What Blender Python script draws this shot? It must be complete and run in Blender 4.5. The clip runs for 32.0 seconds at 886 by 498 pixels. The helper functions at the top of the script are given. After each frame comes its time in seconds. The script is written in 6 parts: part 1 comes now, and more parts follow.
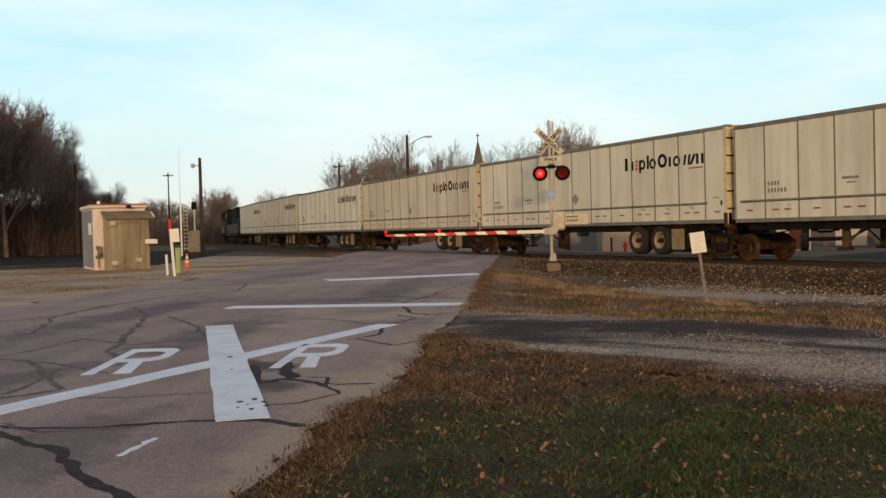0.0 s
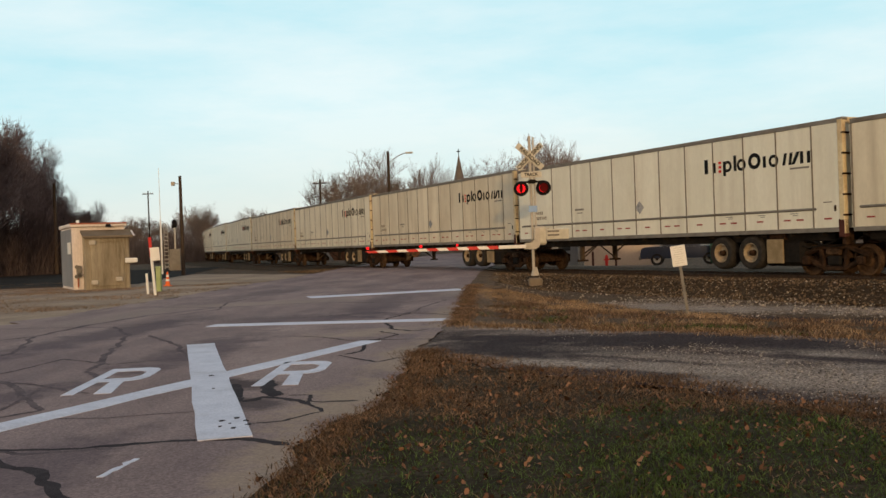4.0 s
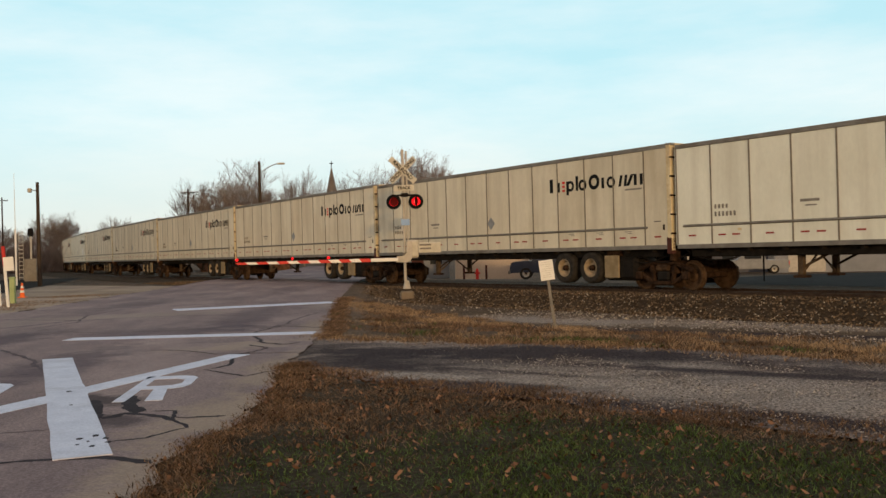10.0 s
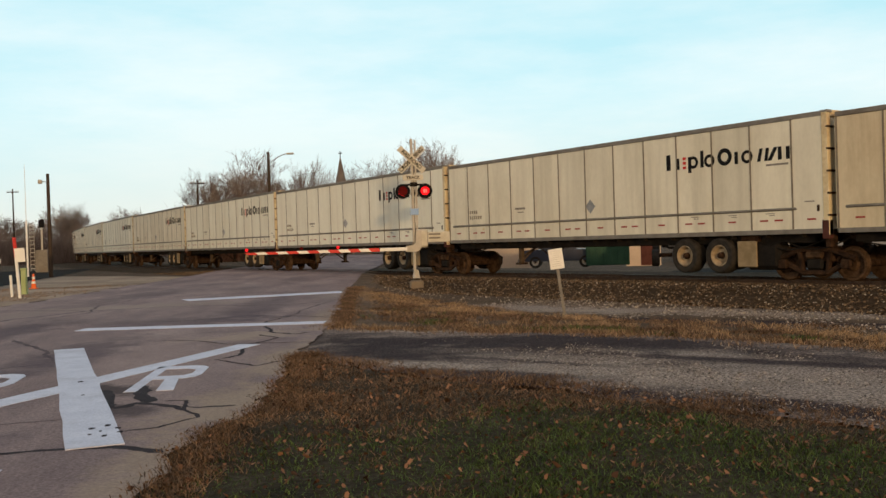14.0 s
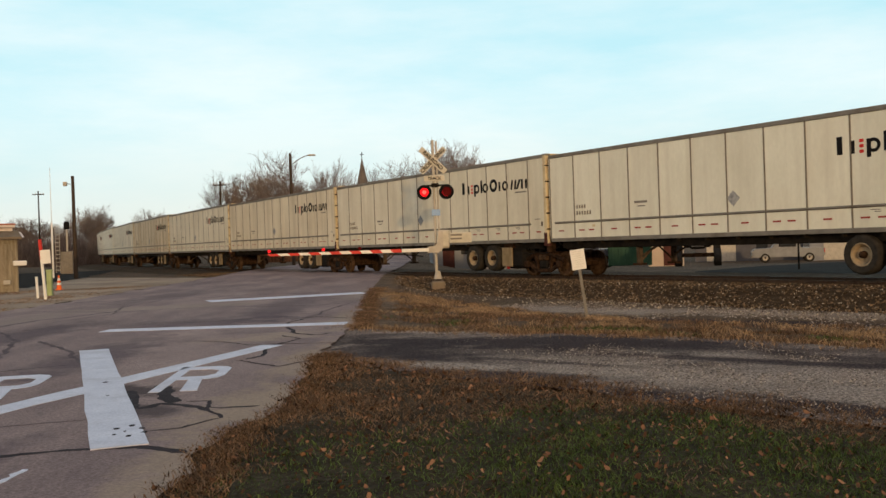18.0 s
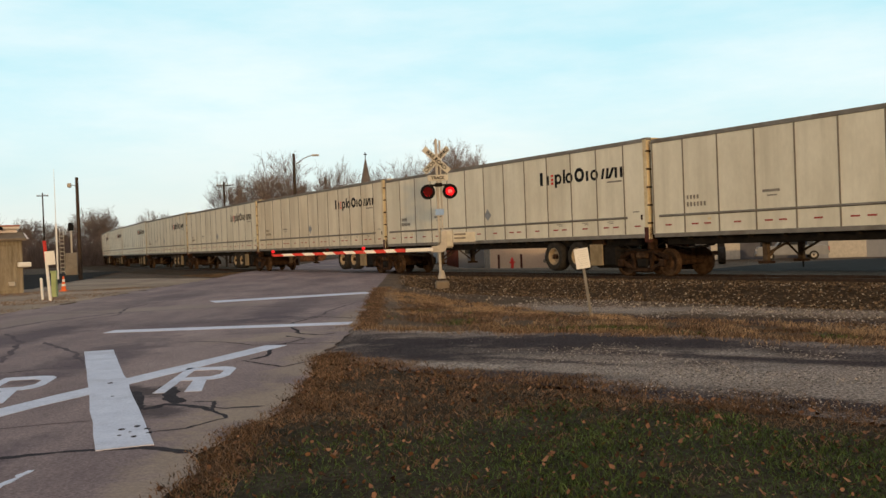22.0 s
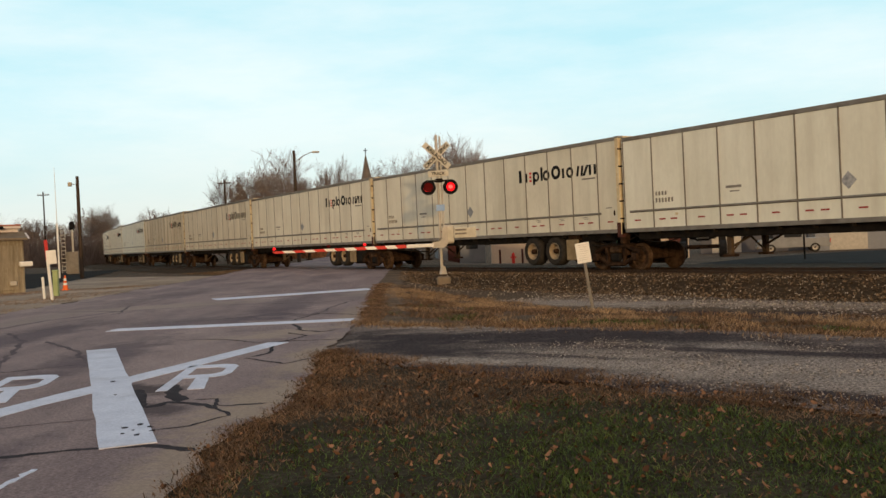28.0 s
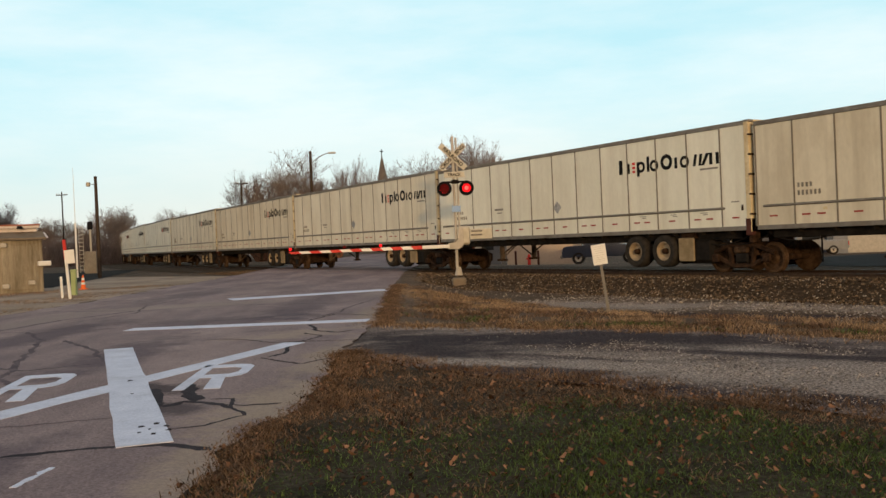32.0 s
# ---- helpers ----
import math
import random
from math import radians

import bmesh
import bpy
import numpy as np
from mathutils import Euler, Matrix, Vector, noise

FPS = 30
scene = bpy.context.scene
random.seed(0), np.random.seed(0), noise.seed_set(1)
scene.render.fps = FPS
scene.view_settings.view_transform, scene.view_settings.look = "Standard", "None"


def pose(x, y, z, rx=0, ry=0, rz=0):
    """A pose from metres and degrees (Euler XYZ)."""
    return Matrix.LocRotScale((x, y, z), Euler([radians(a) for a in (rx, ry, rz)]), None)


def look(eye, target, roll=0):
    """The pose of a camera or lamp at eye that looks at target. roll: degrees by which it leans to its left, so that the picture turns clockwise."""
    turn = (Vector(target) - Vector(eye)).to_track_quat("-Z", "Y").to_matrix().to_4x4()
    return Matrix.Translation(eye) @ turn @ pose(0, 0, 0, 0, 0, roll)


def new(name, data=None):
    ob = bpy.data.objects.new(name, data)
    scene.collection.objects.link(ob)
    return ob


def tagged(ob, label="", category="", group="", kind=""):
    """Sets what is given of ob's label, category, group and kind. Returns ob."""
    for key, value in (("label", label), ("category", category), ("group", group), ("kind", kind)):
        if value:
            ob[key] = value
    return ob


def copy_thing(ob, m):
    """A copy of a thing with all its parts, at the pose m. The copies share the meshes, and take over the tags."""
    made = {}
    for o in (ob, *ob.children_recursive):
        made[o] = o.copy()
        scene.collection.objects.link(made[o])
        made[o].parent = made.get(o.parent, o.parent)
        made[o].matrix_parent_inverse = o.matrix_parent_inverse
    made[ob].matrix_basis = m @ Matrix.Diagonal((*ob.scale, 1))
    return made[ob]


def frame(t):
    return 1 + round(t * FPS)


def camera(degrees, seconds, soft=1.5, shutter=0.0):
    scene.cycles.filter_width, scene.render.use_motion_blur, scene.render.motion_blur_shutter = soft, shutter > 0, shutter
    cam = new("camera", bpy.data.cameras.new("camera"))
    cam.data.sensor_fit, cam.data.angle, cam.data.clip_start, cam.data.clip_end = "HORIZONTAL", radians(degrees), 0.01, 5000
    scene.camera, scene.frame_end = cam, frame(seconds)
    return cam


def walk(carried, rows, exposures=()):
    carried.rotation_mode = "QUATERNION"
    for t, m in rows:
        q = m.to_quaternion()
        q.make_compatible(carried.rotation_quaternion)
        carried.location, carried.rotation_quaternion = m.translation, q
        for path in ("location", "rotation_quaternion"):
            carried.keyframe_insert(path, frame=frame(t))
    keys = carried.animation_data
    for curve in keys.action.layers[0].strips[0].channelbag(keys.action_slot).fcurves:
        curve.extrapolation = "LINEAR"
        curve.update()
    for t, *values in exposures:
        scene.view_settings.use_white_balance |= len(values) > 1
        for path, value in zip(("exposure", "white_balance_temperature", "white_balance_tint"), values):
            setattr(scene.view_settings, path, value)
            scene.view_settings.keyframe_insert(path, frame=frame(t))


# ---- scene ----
EYE = 1.4
# seconds, tilt, lean and turn of the camera, which stands on one spot
TURNS = [(0, 88.71, 1.57, 0.13), (0.5, 88.60, 1.58, 0.11), (1, 88.55, 1.75, 0.01), (1.5, 88.59, 2.00, -0.14), (2, 88.73, 1.82, -0.32), (2.5, 88.84, 2.20, -0.52), (4.5, 89.88, 1.90, -1.49), (5, 89.98, 2.10, -3.08), (5.5, 89.85, 1.78, -4.67), (6, 89.81, 1.75, -6.40), (6.5, 89.93, 1.48, -7.87), (7, 90.11, 1.49, -8.95), (7.5, 90.36, 1.32, -9.45), (8, 90.48, 1.40, -9.38), (8.5, 90.57, 1.33, -9.23), (9, 90.53, 1.35, -9.03), (9.5, 90.36, 1.26, -8.75), (10, 90.16, 1.54, -8.67), (10.5, 89.96, 1.78, -8.69), (11, 89.85, 1.75, -8.59), (11.5, 89.71, 1.78, -8.39), (12, 89.66, 1.80, -8.28), (12.5, 89.61, 1.79, -8.24), (13, 89.60, 1.71, -8.19), (13.5, 89.56, 1.77, -8.16), (14, 89.53, 1.80, -8.11), (14.5, 89.55, 1.64, -7.90), (16.5, 89.56, 1.93, -7.42), (17, 89.64, 1.86, -7.24), (17.5, 89.66, 1.84, -7.02), (18, 89.62, 1.94, -6.81), (18.5, 89.57, 2.02, -6.71), (19, 89.57, 2.19, -6.74), (19.5, 89.57, 2.33, -6.82), (20, 89.52, 2.37, -6.85), (20.5, 89.51, 2.17, -6.79), (21, 89.51, 2.12, -6.72), (21.5, 89.53, 2.20, -6.62), (22, 89.60, 2.20, -6.58), (22.5, 89.66, 2.23, -6.59), (23, 89.67, 2.37, -6.72), (23.5, 89.65, 2.57, -6.82), (24, 89.53, 2.60, -6.92), (24.5, 89.41, 2.75, -7.03), (25, 89.29, 2.64, -7.12), (25.5, 89.19, 2.55, -6.96), (27.5, 89.31, 2.80, -6.57), (28, 89.34, 2.71, -6.52), (28.5, 89.35, 2.64, -6.45), (29, 89.39, 2.60, -6.30), (29.5, 89.44, 2.54, -6.18), (30, 89.54, 2.41, -6.03), (30.5, 89.60, 2.36, -5.82), (31, 89.59, 2.44, -5.68), (31.5, 89.53, 2.44, -5.60), (32, 89.45, 2.49, -5.57)]
cam = camera(50.0, 32.0, soft=1.5)
walk(cam, [(t, pose(0, 0, EYE, a, b, c)) for t, a, b, c in TURNS], exposures=[(0, 0.11), (2.5, 0.09), (5, -0.01), (8, 0.06), (9.5, 0.05), (12, 0.08), (32, 0.09)])

# ---- light: low sun behind the camera, thin cloud ----
SUN_UP, SUN_TURN = 6.0, -1.0
VEIL, STREAK, LOW_SKY, SUNSET, ZENITH = (3.68, 5.85, 6.4), (5.68, 6.6, 6.72), (5.6, 5.75, 5.5), (6.6, 4.9, 3.5), (2.1, 2.5, 3.0)
world = bpy.data.worlds.new("world")
scene.world = world
world.use_nodes = True
wn, wl = world.node_tree.nodes, world.node_tree.links
wn.clear()
sky = wn.new("ShaderNodeTexSky")
sky.sky_type, sky.sun_disc = "NISHITA", False
sky.sun_elevation, sky.sun_rotation = radians(SUN_UP), radians(180 + SUN_TURN)
sky.air_density, sky.dust_density, sky.ozone_density = 1.0, 0.6, 1.5
co = wn.new("ShaderNodeTexCoord")
mp = wn.new("ShaderNodeMapping")
mp.inputs["Scale"].default_value = (1.0, 1.0, 4.2)
mp.inputs["Rotation"].default_value = (0.10, 0.30, 0.3)
nz = wn.new("ShaderNodeTexNoise")
nz.inputs["Scale"].default_value, nz.inputs["Detail"].default_value, nz.inputs["Roughness"].default_value = 1.7, 8, 0.6
rp = wn.new("ShaderNodeValToRGB")
rp.color_ramp.elements[0].position, rp.color_ramp.elements[1].position = 0.43, 0.68
rp.color_ramp.elements[0].color, rp.color_ramp.elements[1].color = (0, 0, 0, 1), (1, 1, 1, 1)
sp = wn.new("ShaderNodeSeparateXYZ")


def sky_mix(fac, a, b):
    """A mix of two sky colours; each may be a colour or an output."""
    q = wn.new("ShaderNodeMix")
    q.data_type = "RGBA"
    for key, v in (("Factor", fac), ("A", a), ("B", b)):
        if isinstance(v, float):
            q.inputs[key].default_value = v
        elif isinstance(v, tuple):
            q.inputs[key].default_value = (*v, 1)
        else:
            wl.new(v, q.inputs[key])
    return q.outputs["Result"]


def sky_range(src, a, b, top=1.0):
    q = wn.new("ShaderNodeMapRange")
    q.interpolation_type = "SMOOTHSTEP"
    q.inputs["From Min"].default_value, q.inputs["From Max"].default_value = a, b
    q.inputs["To Max"].default_value = top
    wl.new(src, q.inputs["Value"])
    return q.outputs["Result"]


wl.new(co.outputs["Generated"], mp.inputs["Vector"])
wl.new(co.outputs["Generated"], sp.inputs["Vector"])
wl.new(mp.outputs["Vector"], nz.inputs["Vector"])
wl.new(nz.outputs["Fac"], rp.inputs["Fac"])
# thin high cloud: pale blue veil, whiter streaks, a pink band low down, the glow of the sunset side
veil = sky_mix(rp.outputs["Color"], VEIL, STREAK)
veil = sky_mix(sky_range(sp.outputs["Z"], 0.16, 0.0, 0.85), veil, LOW_SKY)
veil = sky_mix(sky_range(sp.outputs["Y"], 0.25, -0.6), veil, SUNSET)
veil = sky_mix(sky_range(sp.outputs["Z"], 0.36, 0.95), veil, ZENITH)
bg = wn.new("ShaderNodeBackground")
bg.inputs["Strength"].default_value = 0.15
wo = wn.new("ShaderNodeOutputWorld")
wl.new(sky_mix(0.88, sky.outputs["Color"], veil), bg.inputs["Color"])
wl.new(bg.outputs["Background"], wo.inputs["Surface"])
sun_data = bpy.data.lights.new("sun", "SUN")
sun_data.energy, sun_data.angle, sun_data.color = 1.5, radians(1.5), (1.0, 0.675, 0.335)
sun = new("sun", sun_data)
sun.matrix_world = look((0, 0, 30), (30 * math.sin(radians(SUN_TURN)), 30, 30 - 30 * math.tan(radians(SUN_UP))))


# ---- materials ----
def mat(name, c1, c2=None, scale=4.0, rough=0.8, metal=0.0, bump=0.0, fine=0.0, c3=None, stain=0.7, spread=0.0, island=0.0, glow=0.0, stretch=(1, 1, 1), coat=0.0, grain=14, turn=0.0, contrast=(0.35, 0.66)):
    """Two colours in coarse noise, a third in stains, fine grain and relief, tone spread over objects or islands."""
    m = bpy.data.materials.new(name)
    m.use_nodes = True
    n, l = m.node_tree.nodes, m.node_tree.links
    b = n["Principled BSDF"]
    b.inputs["Roughness"].default_value, b.inputs["Metallic"].default_value = rough, metal
    b.inputs["Coat Weight"].default_value = coat
    b.inputs["Specular IOR Level"].default_value = 0.5 if rough < 0.45 else 0.25 if rough < 0.75 else 0.06
    tc = n.new("ShaderNodeTexCoord")
    mpg = n.new("ShaderNodeMapping")
    mpg.inputs["Scale"].default_value = stretch
    mpg.inputs["Rotation"].default_value = (0, 0, turn)
    l.new(tc.outputs["Object"], mpg.inputs["Vector"])
    big = n.new("ShaderNodeTexNoise")
    big.inputs["Scale"].default_value, big.inputs["Detail"].default_value = scale, 6
    big.inputs["Roughness"].default_value = 0.62
    l.new(mpg.outputs["Vector"], big.inputs["Vector"])
    ramp = n.new("ShaderNodeValToRGB")
    ramp.color_ramp.elements[0].position, ramp.color_ramp.elements[1].position = contrast
    ramp.color_ramp.elements[0].color = (*c1, 1)
    ramp.color_ramp.elements[1].color = (*(c2 or c1), 1)
    l.new(big.outputs["Fac"], ramp.inputs["Fac"])
    col = ramp.outputs["Color"]
    if c3:
        st = n.new("ShaderNodeTexNoise")
        st.inputs["Scale"].default_value, st.inputs["Detail"].default_value = scale * 0.27, 8
        st.inputs["Roughness"].default_value = 0.7
        l.new(mpg.outputs["Vector"], st.inputs["Vector"])
        sr = n.new("ShaderNodeValToRGB")
        sr.color_ramp.elements[0].position, sr.color_ramp.elements[1].position = 0.5, 0.68
        sr.color_ramp.elements[1].color = (stain, stain, stain, 1)
        l.new(st.outputs["Fac"], sr.inputs["Fac"])
        mm = n.new("ShaderNodeMix")
        mm.data_type = "RGBA"
        l.new(sr.outputs["Color"], mm.inputs["Factor"])
        l.new(col, mm.inputs["A"])
        mm.inputs["B"].default_value = (*c3, 1)
        col = mm.outputs["Result"]
    sm = n.new("ShaderNodeTexNoise")
    sm.inputs["Scale"].default_value, sm.inputs["Detail"].default_value = scale * grain, 4
    l.new(tc.outputs["Object"] if grain > 14 else mpg.outputs["Vector"], sm.inputs["Vector"])
    if fine:
        mr = n.new("ShaderNodeMapRange")
        mr.inputs["From Min"].default_value, mr.inputs["From Max"].default_value = 0.3, 0.7
        mr.inputs["To Min"].default_value, mr.inputs["To Max"].default_value = 1 - fine, 1 + fine
        l.new(sm.outputs["Fac"], mr.inputs["Value"])
        mu = n.new("ShaderNodeVectorMath")
        mu.operation = "SCALE"
        l.new(col, mu.inputs[0])
        l.new(mr.outputs["Result"], mu.inputs["Scale"])
        col = mu.outputs["Vector"]
    if spread or island:
        src = n.new("ShaderNodeNewGeometry").outputs["Random Per Island"] if island else n.new("ShaderNodeObjectInfo").outputs["Random"]
        k = island or spread
        mr2 = n.new("ShaderNodeMapRange")
        mr2.inputs["To Min"].default_value, mr2.inputs["To Max"].default_value = 1 - k, 1 + k
        l.new(src, mr2.inputs["Value"])
        mu2 = n.new("ShaderNodeVectorMath")
        mu2.operation = "SCALE"
        l.new(col, mu2.inputs[0])
        l.new(mr2.outputs["Result"], mu2.inputs["Scale"])
        col = mu2.outputs["Vector"]
    l.new(col, b.inputs["Base Color"])
    if bump:
        bp = n.new("ShaderNodeBump")
        bp.inputs["Strength"].default_value, bp.inputs["Distance"].default_value = bump, 0.02
        l.new(sm.outputs["Fac"], bp.inputs["Height"])
        l.new(bp.outputs["Normal"], b.inputs["Normal"])
    if glow:
        l.new(col, b.inputs["Emission Color"])
        b.inputs["Emission Strength"].default_value = glow
    return m


def patches(m, spots, gritty=0.55):
    """Dirt, damp or bare patches of a surface: x, y, half length, half width, turn, colour, weight."""
    n, l = m.node_tree.nodes, m.node_tree.links
    b = n["Principled BSDF"]
    col = b.inputs["Base Color"].links[0].from_socket
    tc = n.new("ShaderNodeTexCoord")
    ns = n.new("ShaderNodeTexNoise")
    ns.inputs["Scale"].default_value, ns.inputs["Detail"].default_value, ns.inputs["Roughness"].default_value = 1.6, 9, 0.72
    l.new(tc.outputs["Object"], ns.inputs["Vector"])
    for x, y, rx, ry, turn, c, wt in spots:
        mp = n.new("ShaderNodeMapping")
        mp.vector_type = "TEXTURE"
        mp.inputs["Location"].default_value = (x, y, 0)
        mp.inputs["Rotation"].default_value = (0, 0, radians(turn))
        mp.inputs["Scale"].default_value = (rx, ry, 1000)
        l.new(tc.outputs["Object"], mp.inputs["Vector"])
        ln = n.new("ShaderNodeVectorMath")
        ln.operation = "LENGTH"
        l.new(mp.outputs["Vector"], ln.inputs[0])
        ad = n.new("ShaderNodeMath")
        ad.operation = "MULTIPLY_ADD"
        l.new(ns.outputs["Fac"], ad.inputs[0])
        ad.inputs[1].default_value = 2.6
        l.new(ln.outputs["Value"], ad.inputs[2])
        mr = n.new("ShaderNodeMapRange")
        mr.inputs["From Min"].default_value, mr.inputs["From Max"].default_value = 2.3, 1.75
        mr.inputs["To Min"].default_value, mr.inputs["To Max"].default_value = 0, wt
        l.new(ad.outputs["Value"], mr.inputs["Value"])
        mm = n.new("ShaderNodeMix")
        mm.data_type = "RGBA"
        l.new(mr.outputs["Result"], mm.inputs["Factor"])
        l.new(col, mm.inputs["A"])
        mm.inputs["B"].default_value = (*c, 1)
        col = mm.outputs["Result"]
    gr = n.new("ShaderNodeTexNoise")
    gr.inputs["Scale"].default_value, gr.inputs["Detail"].default_value = 38, 3
    l.new(tc.outputs["Object"], gr.inputs["Vector"])
    gm = n.new("ShaderNodeMapRange")
    gm.inputs["From Min"].default_value, gm.inputs["From Max"].default_value = 0.32, 0.68
    gm.inputs["To Min"].default_value, gm.inputs["To Max"].default_value = 1 - gritty, 1 + gritty
    l.new(gr.outputs["Fac"], gm.inputs["Value"])
    sc = n.new("ShaderNodeVectorMath")
    sc.operation = "SCALE"
    l.new(col, sc.inputs[0])
    l.new(gm.outputs["Result"], sc.inputs["Scale"])
    l.new(sc.outputs["Vector"], b.inputs["Base Color"])


M_ASPHALT = mat("asphalt", (0.20, 0.142, 0.138), (0.335, 0.242, 0.22), 0.55, 0.95, bump=0.25, fine=0.30, c3=(0.15, 0.108, 0.118), stain=0.85, grain=100, stretch=(1.2, 0.4, 1))
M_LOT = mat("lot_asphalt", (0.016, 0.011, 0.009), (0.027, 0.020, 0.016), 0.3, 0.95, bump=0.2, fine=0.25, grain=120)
M_TAR = mat("tar", (0.030, 0.022, 0.024), (0.052, 0.039, 0.042), 6, 0.9, bump=0.2, fine=0.3)
M_OLDTAR = mat("worn_tar", (0.085, 0.062, 0.066), (0.15, 0.11, 0.112), 2.5, 0.95, bump=0.2, fine=0.35)
M_PAINT = mat("road_paint", (0.56, 0.55, 0.63), (0.66, 0.645, 0.72), 3, 0.85, bump=0.15, fine=0.12, c3=(0.40, 0.37, 0.40), stain=0.5)
M_GROUND = mat("dirt_and_grass", (0.080, 0.052, 0.033), (0.14, 0.092, 0.06), 0.8, 0.95, bump=0.5, fine=0.4, c3=(0.06, 0.043, 0.026), grain=40)
M_LAWN = mat("lawn_soil", (0.026, 0.020, 0.011), (0.062, 0.043, 0.026), 1.6, 0.95, bump=0.6, fine=0.5)
M_DRIVE = mat("gravel_drive", (0.090, 0.063, 0.055), (0.225, 0.166, 0.136), 0.9, 0.95, bump=0.6, fine=0.6, c3=(0.075, 0.051, 0.047), stain=0.7, grain=40, stretch=(0.3, 1.2, 1), turn=0.9, contrast=(0.36, 0.62))
SAND, DAMP, PALE = (0.34, 0.248, 0.182), (0.040, 0.026, 0.026), (0.33, 0.255, 0.205)
patches(M_ASPHALT, [(-4.4, 9.0, 2.4, 0.5, 72, (0.11, 0.08, 0.09), 0.7), (-2.4, 18.8, 2.2, 1.2, 10, (0.11, 0.08, 0.09), 0.6), (-4.2, 24.5, 3.0, 1.4, 10, (0.33, 0.25, 0.205), 0.6), (-1.0, 15.2, 1.2, 0.7, 30, (0.36, 0.265, 0.205), 0.7), (-1.7, 8.6, 0.55, 0.35, -30, (0.07, 0.05, 0.052), 0.8), (-0.75, 8.6, 1.7, 0.55, 75, SAND, 0.8), (-1.0, 6.2, 1.6, 0.45, 84, SAND, 0.7), (-0.2, 12.3, 2.6, 0.55, 80, SAND, 0.7), (0.4, 18.5, 3.5, 0.5, 84, SAND, 0.6), (-2.0, 9.9, 0.75, 0.4, -40, (0.045, 0.032, 0.034), 0.8),
                    (-4.6, 5.6, 1.8, 0.5, 70, (0.29, 0.215, 0.175), 0.6), (-3.2, 13.5, 3.2, 0.7, 82, (0.105, 0.076, 0.086), 0.7), (-5.6, 17, 4.5, 0.9, 80, (0.105, 0.076, 0.086), 0.7), (-1.2, 22, 6.0, 0.8, 86, (0.105, 0.076, 0.086), 0.6),
                    (-6.8, 22, 4.0, 0.8, 80, (0.27, 0.205, 0.175), 0.6), (0.9, 27, 3.5, 0.9, 84, (0.30, 0.23, 0.19), 0.6), (-5.0, 31, 5.0, 1.2, 78, (0.105, 0.076, 0.086), 0.5), (-2.6, 6.4, 1.6, 0.5, 86, (0.105, 0.076, 0.086), 0.6)], 0.12)
patches(M_DRIVE, [(4.2, 8.4, 3.2, 1.2, -50, PALE, 0.5), (2.9, 9.6, 1.7, 0.6, -45, PALE, 0.6), (2.2, 11.4, 1.6, 0.5, -48, PALE, 0.55), (4.1, 10.9, 1.5, 0.35, -45, PALE, 0.7), (1.35, 10.75, 1.1, 0.4, -45, PALE, 0.8), (1.75, 14.9, 1.2, 0.45, -22, PALE, 0.9), (6.6, 6.0, 3.0, 1.0, -56, PALE, 0.7),
                  (2.9, 12.8, 3.0, 1.1, -24, DAMP, 0.85), (3.5, 12.0, 2.2, 0.9, -42, DAMP, 0.8), (4.6, 11.6, 2.2, 0.6, -50, DAMP, 0.7), (1.0, 13.5, 2.0, 0.8, -35, DAMP, 0.9), (0.9, 12.2, 1.6, 0.6, -45, DAMP, 0.8), (1.4, 12.4, 2.4, 1.0, -40, DAMP, 0.6), (4.9, 9.6, 2.4, 0.27, -45, DAMP, 0.9), (5.9, 9.3, 1.9, 0.5, -48, DAMP, 0.75), (1.05, 11.6, 1.0, 0.3, -45, DAMP, 0.8), (1.9, 9.8, 1.2, 0.26, -38, DAMP, 0.8), (2.5, 10.6, 1.4, 0.16, -46, DAMP, 0.7), (4.05, 6.85, 1.6, 0.36, -60, DAMP, 0.95), (3.0, 7.9, 1.6, 0.3, -50, DAMP, 0.8), (1.5, 9.6, 1.4, 0.4, -50, DAMP, 0.8)], 0.75)
patches(M_GROUND, [(5.6, 22.5, 3.4, 1.4, -52, PALE, 0.75), (8.0, 20.2, 3.6, 1.2, -38, PALE, 0.6), (10.4, 17.4, 3.6, 1.1, -50, PALE, 0.55), (13.4, 13.4, 4.0, 1.0, -58, PALE, 0.5),
                   (7.5, 17.3, 4.6, 0.85, -43, DAMP, 0.95), (6.0, 18.8, 2.2, 0.9, -40, DAMP, 0.95), (10.6, 14.2, 3.2, 0.8, -55, DAMP, 0.95), (4.0, 23.4, 2.4, 0.8, -74, DAMP, 0.8), (3.3, 26.4, 2.0, 0.8, -80, DAMP, 0.6)], 0.7)
M_APRON = mat("gravel_apron", (0.25, 0.175, 0.125), (0.40, 0.295, 0.215), 0.35, 0.95, bump=0.4, fine=0.3, c3=(0.16, 0.105, 0.07), grain=100)
M_BALLAST = mat("ballast_bed", (0.036, 0.022, 0.012), (0.078, 0.050, 0.029), 3, 0.95, bump=0.8, fine=0.5)
M_STONE = mat("ballast_stone", (0.080, 0.050, 0.028), (0.16, 0.108, 0.066), 9, 0.95, bump=0.2, island=0.85)
M_PALESTONE = mat("pale_stone", (0.28, 0.22, 0.16), (0.40, 0.33, 0.25), 9, 0.95, island=0.5)
M_SHOULDER = mat("dirt_shoulder", (0.10, 0.066, 0.043), (0.19, 0.13, 0.088), 1.6, 0.95, bump=0.5, fine=0.45, c3=(0.07, 0.048, 0.034), grain=34)
M_PEBBLE = mat("pebble", (0.17, 0.138, 0.115), (0.33, 0.275, 0.235), 9, 0.95, island=0.85)
